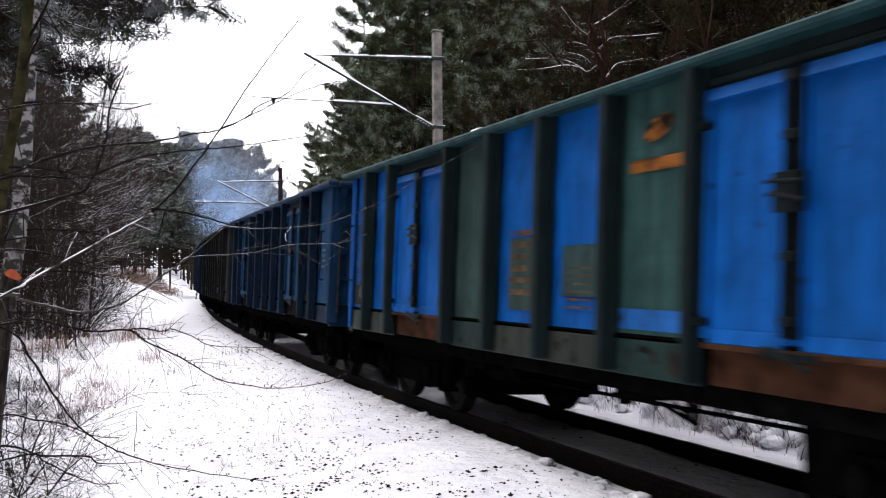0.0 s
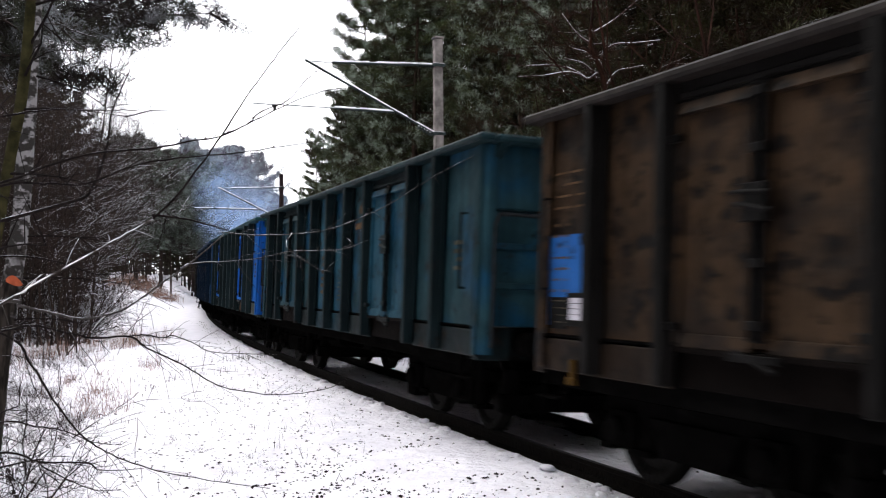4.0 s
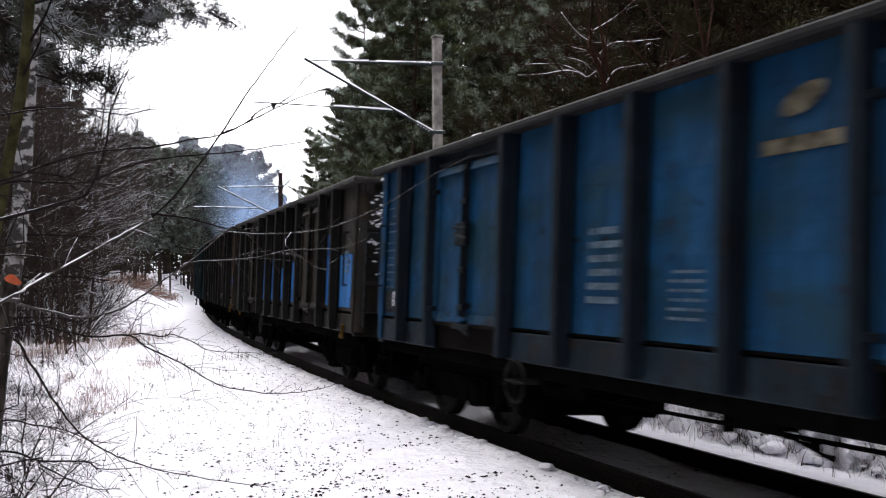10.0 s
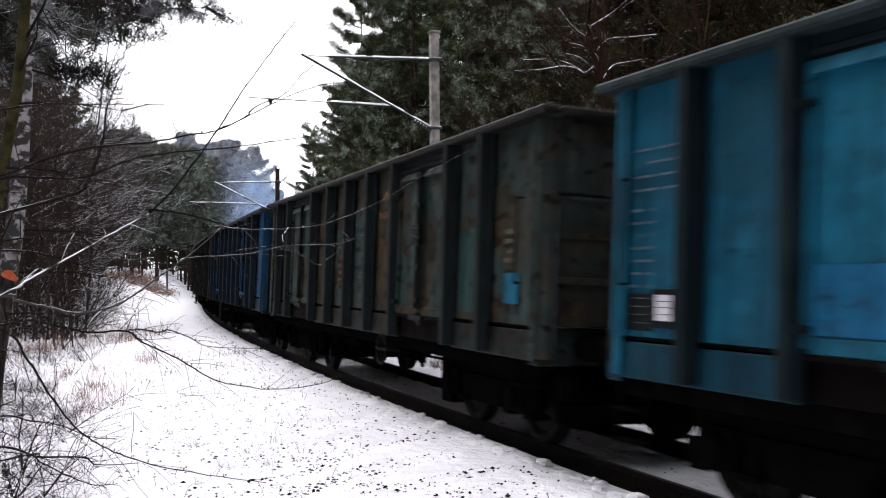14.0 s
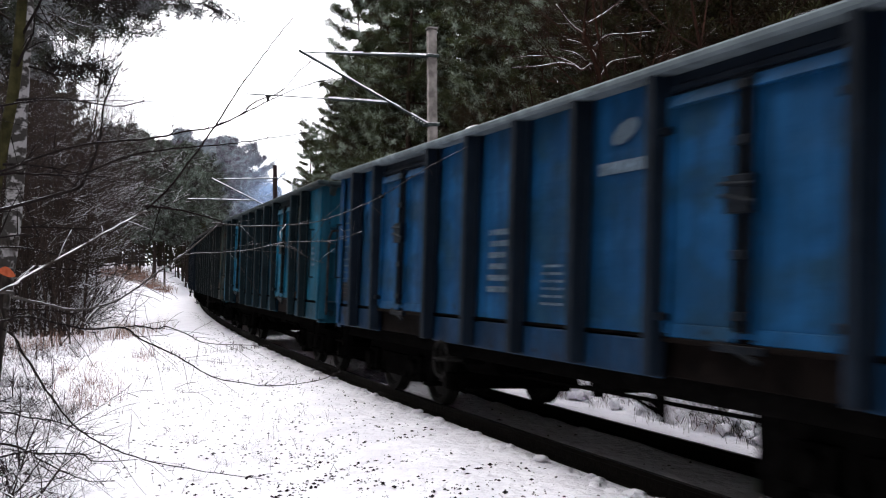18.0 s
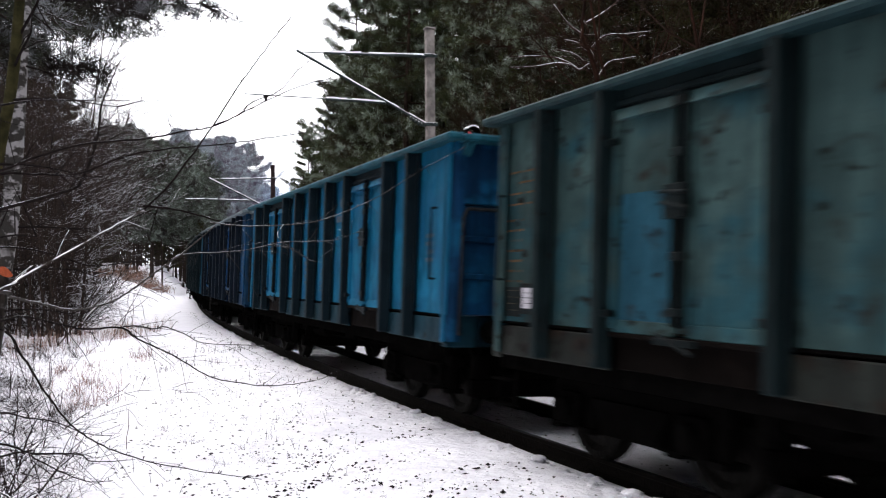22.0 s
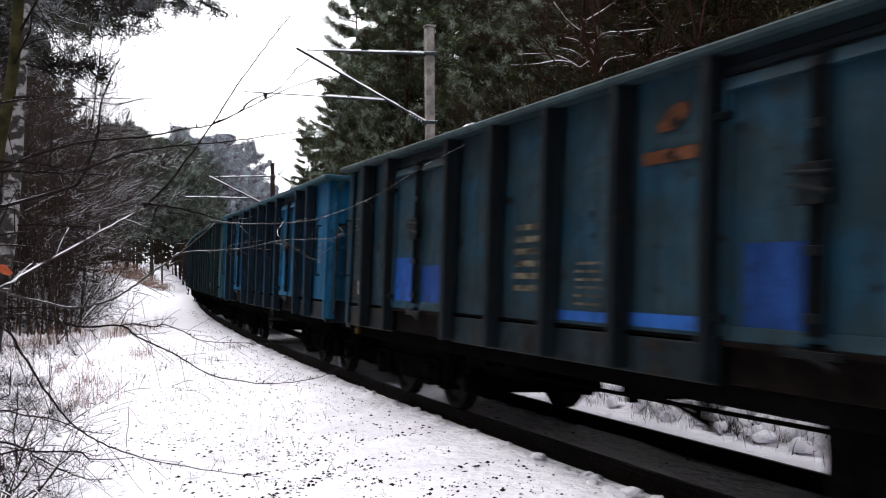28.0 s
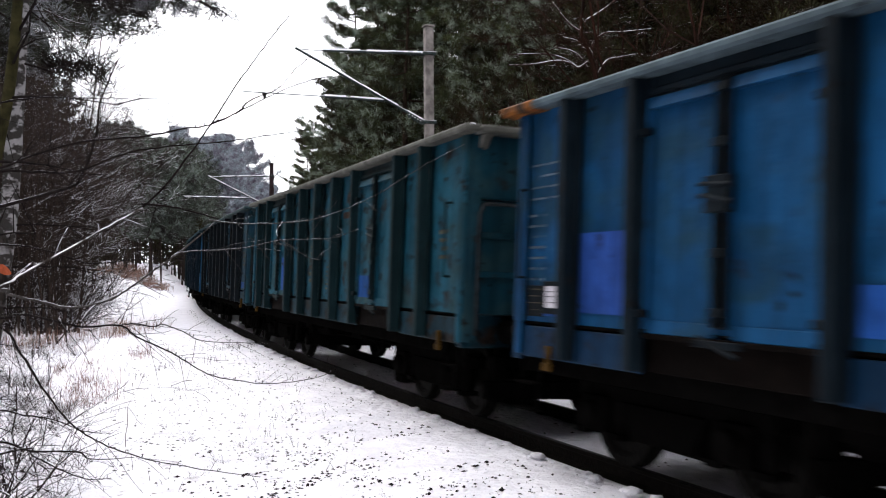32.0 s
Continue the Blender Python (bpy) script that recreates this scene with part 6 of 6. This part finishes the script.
twig(6, [(-2.87, 4.7, 1.6), (-1.777, 4.0, 1.704), (-1.721, 4.05, 1.685), (-1.632, 4.15, 1.654), (-1.528, 4.22, 1.624), (-1.415, 4.3, 1.65), (-1.346, 4.36, 1.695), (-1.24, 4.43, 1.782), (-1.129, 4.52, 1.879), (-1.016, 4.6, 1.993)], 0.0075, 0.003, M_TWIGPALE, 0.3)
twig(7, [(-2.88, 4.7, 1.5), (-2.088, 4.6, 1.554), (-1.922, 4.64, 1.582), (-1.78, 4.68, 1.548), (-1.662, 4.72, 1.518), (-1.502, 4.77, 1.519), (-1.433, 4.81, 1.462), (-1.294, 4.85, 1.389), (-1.222, 4.89, 1.338), (-1.121, 4.93, 1.269), (-0.961, 4.97, 1.227), (-0.799, 5.02, 1.21), (-0.605, 5.06, 1.232), (-0.494, 5.1, 1.276)], 0.0065, 0.0016, M_TWIG, 0.5)
twig(8, [(-1.502, 4.77, 1.519), (-1.512, 4.8, 1.518), (-1.457, 4.84, 1.523), (-1.373, 4.89, 1.506), (-1.343, 4.93, 1.515), (-1.256, 4.97, 1.478), (-1.168, 5.01, 1.426), (-1.006, 5.06, 1.413), (-0.87, 5.1, 1.403)], 0.0045, 0.0014, M_TWIG, 0.5)
twig(9, [(-2.87, 4.7, 1.75), (-1.972, 4.4, 1.569), (-1.845, 4.46, 1.413), (-1.766, 4.51, 1.255), (-1.671, 4.57, 1.097), (-1.587, 4.62, 1.012), (-1.474, 4.68, 0.941), (-1.357, 4.73, 0.89), (-1.197, 4.79, 0.843), (-1.018, 4.84, 0.803), (-0.858, 4.9, 0.768)], 0.006, 0.0018, M_TWIG, 0.35)
twig(10, [(-2.92, 4.7, 0.9), (-2.496, 5.5, 1.009), (-2.267, 5.55, 0.984), (-2.129, 5.6, 0.953), (-1.988, 5.65, 0.881), (-1.844, 5.7, 0.856)], 0.007, 0.002, M_TWIG, 0.9)
twig(11, [(-2.92, 4.7, 0.8), (-2.36, 5.2, 0.898), (-2.115, 5.25, 0.842), (-1.895, 5.3, 0.826), (-1.837, 5.35, 0.777), (-1.625, 5.4, 0.775)], 0.009, 0.002, M_TWIG, 0.9)
twig(12, [(-2.93, 4.7, 0.7), (-2.099, 5.0, 0.888), (-2.034, 5.05, 0.855), (-1.91, 5.1, 0.775), (-1.783, 5.15, 0.712), (-1.682, 5.2, 0.707)], 0.006, 0.002, M_TWIG, 0.8)
twig(13, [(-1.019, 4.6, 2.007), (-1.161, 5.2, 2.039), (-0.998, 5.27, 2.023), (-0.799, 5.34, 2.031), (-0.656, 5.41, 2.051), (-0.51, 5.49, 2.103), (-0.296, 5.56, 2.207), (-0.045, 5.63, 2.37), (0.174, 5.7, 2.488)], 0.0035, 0.0015, M_TWIGPALE, 0.25)
twig(14, [(-1.2, 4.49, 1.8), (-1.286, 5.0, 1.866), (-1.102, 5.07, 1.882), (-0.971, 5.13, 1.894), (-0.807, 5.2, 1.933), (-0.639, 5.27, 1.939), (-0.526, 5.33, 1.95), (-0.41, 5.4, 1.997)], 0.003, 0.0014, M_TWIGPALE, 0.3)
twig(15, [(-0.80, 5.25, 2.03), (-0.782, 4.95, 1.953), (-0.72, 5.0, 1.898), (-0.641, 5.05, 1.841), (-0.584, 5.1, 1.827)], 0.0022, 0.0012, M_TWIGPALE, 0.2)
twig(16, [(-2.85, 4.7, 1.8), (-2.241, 5.0, 1.909), (-1.977, 5.05, 1.89), (-1.765, 5.1, 1.82), (-1.52, 5.15, 1.842), (-1.299, 5.2, 1.841)], 0.006, 0.002, M_TWIG, 0.6)
twig(17, [(-2.85, 4.7, 1.9), (-2.281, 6.0, 2.254), (-2.146, 6.1, 2.382), (-2.094, 6.2, 2.637), (-2.11, 6.3, 2.829), (-2.089, 6.4, 2.991), (-2.048, 6.5, 3.175)], 0.012, 0.003, M_TWIG, 0.9)
twig(18, [(-1.024, 4.6, 2.458), (-0.928, 4.67, 2.512), (-0.861, 4.73, 2.589), (-0.745, 4.8, 2.655), (-0.668, 4.85, 2.761), (-0.591, 4.85, 2.82)], 0.004, 0.0018, M_TWIG, 0.4)
twig(19, [(-1.316, 4.5, 2.081), (-1.175, 4.6, 2.066), (-1.015, 4.7, 2.02)], 0.006, 0.003, M_TWIG, 0.3)


def withered_leaf():
    bm = bmesh.new()
    n = 9
    rows = []
    for i in range(n):
        t = i / (n - 1)
        w = 0.024 * math.sin(math.pi * min(1, t * 0.95 + 0.04)) ** 0.7
        rows.append([bm.verts.new((0.075 * (t - 0.5), 0.012 * math.sin(5 * t) + 0.3 * k * k * w, k * w - 0.02 * t * t)) for k in (-1, -0.5, 0, 0.5, 1)])
    for a, b in zip(rows, rows[1:]):
        for j in range(4):
            bm.faces.new((a[j], a[j + 1], b[j + 1], b[j]))
    r = bmesh.ops.extrude_face_region(bm, geom=list(bm.faces))
    bmesh.ops.translate(bm, verts=[v for v in r["geom"] if isinstance(v, bmesh.types.BMVert)], vec=(0, 0.0015, 0))
    ob = tagged(link("withered_leaf", done("withered_leaf", bm), M_LEAF), "curled orange-red dead leaf on a bough", "leaf")
    ob.matrix_basis = pose(-1.655, 3.84, 1.79, 10, 0, 20) @ Matrix.Scale(0.8, 4)


withered_leaf()


# ---- stones, stalks and dry grass in the snow ----
def stones():
    rng = np.random.default_rng(5)
    V, F, n = [], [], 0
    spots = []
    for i in range(240):
        spots.append((rng.uniform(-4, 12), 1.5 + abs(rng.normal()) * 1.3, rng.uniform(0.005, 0.013)))
    for c in range(95):
        cs, cl = 0.6 + rng.normal() * 1.2, 2.9 + rng.normal() * 0.7
        for i in range(12):
            spots.append((cs + rng.normal() * 0.3, cl + rng.normal() * 0.3, rng.uniform(0.009, 0.026) * rng.uniform(0.3, 1)))
    for i in range(300):
        spots.append((rng.uniform(0, 40), 1.22 + abs(rng.normal()) * 0.2, rng.uniform(0.006, 0.022)))
    for i in range(700):
        spots.append((-1 + 25 * rng.random() ** 1.5, rng.uniform(1.5, 6.0), rng.uniform(0.004, 0.013)))
    for i in range(60):
        spots.append((rng.uniform(-4, 16), rng.uniform(-0.6, 0.6), rng.uniform(0.008, 0.025)))
    for i in range(1100):
        row = 1.75 + 0.42 * rng.integers(0, 9)
        spots.append((-1 + 22 * rng.random() ** 1.2, row + rng.normal() * 0.12, rng.uniform(0.008, 0.021)))
    P = np.array([on_track(s, l)[:2] for s, l, r in spots])
    S, Lt = track_coords(P[:, 0], P[:, 1])
    Z = relief(S, Lt, P[:, 0], P[:, 1])
    unit = [(1, 0, 0), (0, 1, 0), (-1, 0, 0), (0, -1, 0), (0, 0, 0.85), (0, 0, -0.7)]
    tri = [(0, 1, 4), (1, 2, 4), (2, 3, 4), (3, 0, 4), (1, 0, 5), (2, 1, 5), (3, 2, 5), (0, 3, 5)]
    for (s, l, r), p, z in zip(spots, P, Z):
        a = rng.uniform(0, 6.28)
        k = rng.uniform(0.6, 1.4, 3)
        k[0] *= rng.choice([1.0, 1.2, 1.5])
        for u in unit:
            x, y = u[0] * k[0] * r, u[1] * k[1] * r
            V.append((p[0] + x * math.cos(a) - y * math.sin(a), p[1] + x * math.sin(a) + y * math.cos(a), z + u[2] * k[2] * r * 0.7 + r * 0.12))
        F += [tuple(q + n for q in t) for t in tri]
        n += 6
    tagged(link("scattered_stones", mesh_from("scattered_stones", V, F), M_STONE), "dark ballast stones and dead bits poking through the snow", "stones", kind="stuff")


stones()


def snow_lumps():
    rng = np.random.default_rng(17)
    V, F, n = [], [], 0
    base = bmesh.new()
    bmesh.ops.create_icosphere(base, subdivisions=2, radius=1.0)
    bv = np.array([v.co[:] for v in base.verts])
    bf = [tuple(v.index for v in f.verts) for f in base.faces]
    base.free()
    for i in range(1500):
        x, y, _ = on_track(-4 + 30 * rng.random() ** 1.4, -rng.uniform(2.45, 4.0))
        r = rng.uniform(0.025, 0.13)
        z = ground_at(x, y) + r * rng.uniform(0.1, 1.6)
        w = bv * (r * rng.uniform(0.7, 1.5, 3) * (1, 1, 0.8)) * rng.uniform(0.75, 1.25, (len(bv), 1)) + (x, y, z)
        V += w.tolist()
        F += [tuple(q + n for q in f) for f in bf]
        n += len(bv)
    for i in range(520):
        x, y, _ = on_track(-8 + 46 * rng.random(), 1.0 + rng.uniform(-0.05, 0.07))
        r = 0.022 + 0.045 * rng.random() ** 2
        w = bv * (r * rng.uniform(1.0, 1.7), r * rng.uniform(1.0, 1.7), r * 0.6) * rng.uniform(0.75, 1.2, (len(bv), 1)) + (x, y, ground_at(x, y) - 0.005)
        V += w.tolist()
        F += [tuple(q + n for q in f) for f in bf]
        n += len(bv)
    tagged(link("snow_lumps", mesh_from("snow_lumps", V, F, True), M_SNOW), "clumps of snow caught on the low plants of the bank", "snow", kind="stuff")


snow_lumps()


def grass(name, spots, height, material, label, seed, spread_r=0.25, blades=40, lean=0.25, thick=0.003):
    rng = np.random.default_rng(seed)
    V, F, n = [], [], 0
    for x, y, k in spots:
        for b in range(blades):
            px, py = x + rng.normal() * spread_r * k, y + rng.normal() * spread_r * k
            z = ground_at(px, py) - 0.02 if b % 8 == 0 else z
            h = height * k * rng.uniform(0.4, 1.1)
            dx, dy = rng.normal() * lean * h, rng.normal() * lean * h
            w = thick * (1 + y * 0.02)
            a = rng.uniform(0, 3.14)
            ox, oy = w * math.cos(a), w * math.sin(a)
            mx, my, mz = px + dx * 0.4, py + dy * 0.4, z + h * 0.6
            V += [(px - ox, py - oy, z), (px + ox, py + oy, z), (mx + ox * 0.7, my + oy * 0.7, mz), (mx - ox * 0.7, my - oy * 0.7, mz), (px + dx, py + dy, z + h * 0.95)]
            F += [(n, n + 1, n + 2, n + 3), (n + 3, n + 2, n + 4)]
            n += 5
    return tagged(link(name, mesh_from(name, V, F), material), label, "grass", kind="stuff")


rg = random.Random(8)
grass("dry_grass", [(-25.5 + rg.uniform(-1.3, 1.3), 88 + rg.uniform(-3, 3), rg.uniform(0.7, 1.2)) for i in range(22)], 0.7, M_DRY, "reddish dry grass in the snow of the clearing", 3, 0.4, 60, 0.4, 0.009)
grass("dry_grass", [(-28.5 + rg.uniform(-1.5, 1.5), 90 + rg.uniform(-6, 6), rg.uniform(0.7, 1.2)) for i in range(22)], 0.8, M_DRY, "pale reddish dry grass before the far trees", 4, 0.5, 60, 0.4, 0.008)
grass("dry_grass", [(-11.4 + rg.uniform(-1.6, 1.6), 31 + rg.uniform(-5, 5), rg.uniform(0.5, 1.1)) for i in range(40)], 0.7, M_DRY, "pale reddish dry grass at the foot of the thicket", 5, 0.3, 26)
grass("dry_grass", [(-0.36 * y + rg.uniform(-0.9, 0.5), y, rg.uniform(0.5, 1.1)) for y in [rg.uniform(15.5, 24) for i in range(18)]], 0.42, M_PINKGRASS, "pale reddish dry grass matted in the snow", 15, 0.2, 30, 0.5)
grass("dry_grass", [(-7.1 + rg.gauss(0, 0.25), 24 + rg.gauss(0, 0.5), rg.uniform(0.5, 1.0)) for i in range(7)], 0.5, M_PINKGRASS, "small clump of bent dry grass in open snow", 16, 0.12, 14, 0.4)
grass("dead_stalks", [(y * rg.uniform(-0.31, -0.10), y, rg.uniform(0.5, 1.1)) for y in [rg.uniform(9.5, 21) for i in range(46)]], 0.16, M_TWIG, "short dead stalks poking through the snow", 18, 0.25, 6, 0.5, 0.0022)
grass("dead_stalks", [(rg.uniform(-7.5, -4.2), rg.uniform(14, 25), rg.uniform(0.4, 0.8)) for i in range(30)], 0.36, M_TWIG, "thin dark stalks standing in the snow", 6, 0.22, 10, 0.15)
sp = []
for i in range(330):
    x, y, _ = on_track(-4 + 40 * rg.random() ** 1.5, -rg.uniform(2.45, 4.3))
    sp.append((x, y, rg.uniform(0.5, 1.1)))
grass("dry_grass", sp, 0.5, M_FROSTGRASS, "pale frosted grass on the snowy bank", 7, 0.22, 34, 0.5)
grass("dry_grass", sp[::3], 0.40, M_DRY, "dry brown grass on the snowy bank", 10, 0.16, 34, 0.4)
grass("dead_stalks", sp, 0.6, M_TWIG, "thin dark stalks on the snowy bank", 9, 0.3, 4, 0.3)
sp = []
for i in range(640):
    x, y, _ = on_track(-3 + 26 * rg.random() ** 1.4, -rg.uniform(2.5, 3.3))
    sp.append((x, y, rg.uniform(0.5, 1.2)))
grass("dead_plants", sp, 0.24, M_BARK, "dark dead undergrowth showing through the snow of the bank", 21, 0.07, 12, 0.9, 0.005)



# ---- thin exhaust haze that drifts away down the line ----
def haze_material():
    m = bpy.data.materials.new("thin_blue_exhaust_haze")
    m.use_nodes = True
    nt = m.node_tree
    nt.nodes.clear()
    out = nt.nodes.new("ShaderNodeOutputMaterial")
    mix = nt.nodes.new("ShaderNodeMixShader")
    clear = nt.nodes.new("ShaderNodeBsdfTransparent")
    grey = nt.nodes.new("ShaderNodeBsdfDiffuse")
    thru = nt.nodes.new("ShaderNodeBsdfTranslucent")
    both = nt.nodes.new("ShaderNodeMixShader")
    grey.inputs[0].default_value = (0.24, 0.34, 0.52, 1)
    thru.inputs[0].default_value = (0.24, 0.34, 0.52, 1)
    nt.links.new(grey.outputs[0], both.inputs[1])
    nt.links.new(thru.outputs[0], both.inputs[2])
    c = nt.nodes.new("ShaderNodeTexCoord")
    ball = nt.nodes.new("ShaderNodeTexGradient")
    ball.gradient_type = "QUADRATIC_SPHERE"
    nt.links.new(c.outputs["Object"], ball.inputs[0])
    ns = noise_fac(nt, c.outputs["Object"], 2.2, 0.25, 0.7, 5)
    mul = nt.nodes.new("ShaderNodeMath")
    mul.operation = "MULTIPLY"
    nt.links.new(ball.outputs[0], mul.inputs[0])
    nt.links.new(ns, mul.inputs[1])
    amt = nt.nodes.new("ShaderNodeMath")
    amt.operation = "MULTIPLY"
    amt.inputs[1].default_value = 0.9
    amt.use_clamp = True
    nt.links.new(mul.outputs[0], amt.inputs[0])
    nt.links.new(amt.outputs[0], mix.inputs[0])
    nt.links.new(clear.outputs[0], mix.inputs[1])
    nt.links.new(both.outputs[0], mix.inputs[2])
    nt.links.new(mix.outputs[0], out.inputs[0])
    return m


def puff_mesh():
    """A shallow drifting sheet of smoke, one unit in radius, gently domed."""
    V, F = [(0, -0.12, 0)], []
    n = 24
    for r in (0.33, 0.66, 1.0):
        V += [(r * math.cos(2 * math.pi * i / n), -0.12 * (1 - r * r), r * math.sin(2 * math.pi * i / n)) for i in range(n)]
    F += [(0, 1 + i, 1 + (i + 1) % n) for i in range(n)]
    for k in range(2):
        F += [(1 + k * n + i, 1 + (k + 1) * n + i, 1 + (k + 1) * n + (i + 1) % n, 1 + k * n + (i + 1) % n) for i in range(n)]
    return mesh_from("smoke_puff", V, F, True)


M_HAZE = haze_material()
PUFF = puff_mesh()
PUFFS = []
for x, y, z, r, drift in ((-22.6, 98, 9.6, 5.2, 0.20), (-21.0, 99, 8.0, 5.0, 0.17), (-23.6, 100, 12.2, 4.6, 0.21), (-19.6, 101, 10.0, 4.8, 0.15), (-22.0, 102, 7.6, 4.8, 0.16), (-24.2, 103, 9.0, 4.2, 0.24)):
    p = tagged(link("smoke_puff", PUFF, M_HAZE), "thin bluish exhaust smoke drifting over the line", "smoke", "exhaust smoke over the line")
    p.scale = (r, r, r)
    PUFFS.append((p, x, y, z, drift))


def motions():
    for p, x, y, z, drift in PUFFS:
        walk(p, [(t, pose(x + drift * t + 0.008 * t * t, y + 0.1 * t, z - 0.10 * t, 0, 4 * math.sin(t * 0.2), 0)) for t in range(0, 33, 4)])
    ts = list(range(0, 33))
    for i, (w, sets, shift) in enumerate(TRAIN):
        rows = []
        for t in ts:
            c = coupler(t) - (i - FIRST) * LW - LW / 2 + shift
            x0, y0, _ = on_track(c + 4.5)
            x1, y1, _ = on_track(c - 4.5)
            rows.append((t, pose((x0 + x1) / 2, (y0 + y1) / 2, 0, math.degrees(CANT), 0, math.degrees(math.atan2(y0 - y1, x0 - x1)))))
        walk(w, rows)
        for o, x in sets:
            walk(o, [(k / 8, pose(x, 0, 0.46, 0, math.degrees((coupler(k / 8) - coupler(0)) / 0.46), 0)) for k in range(257)])


motions()
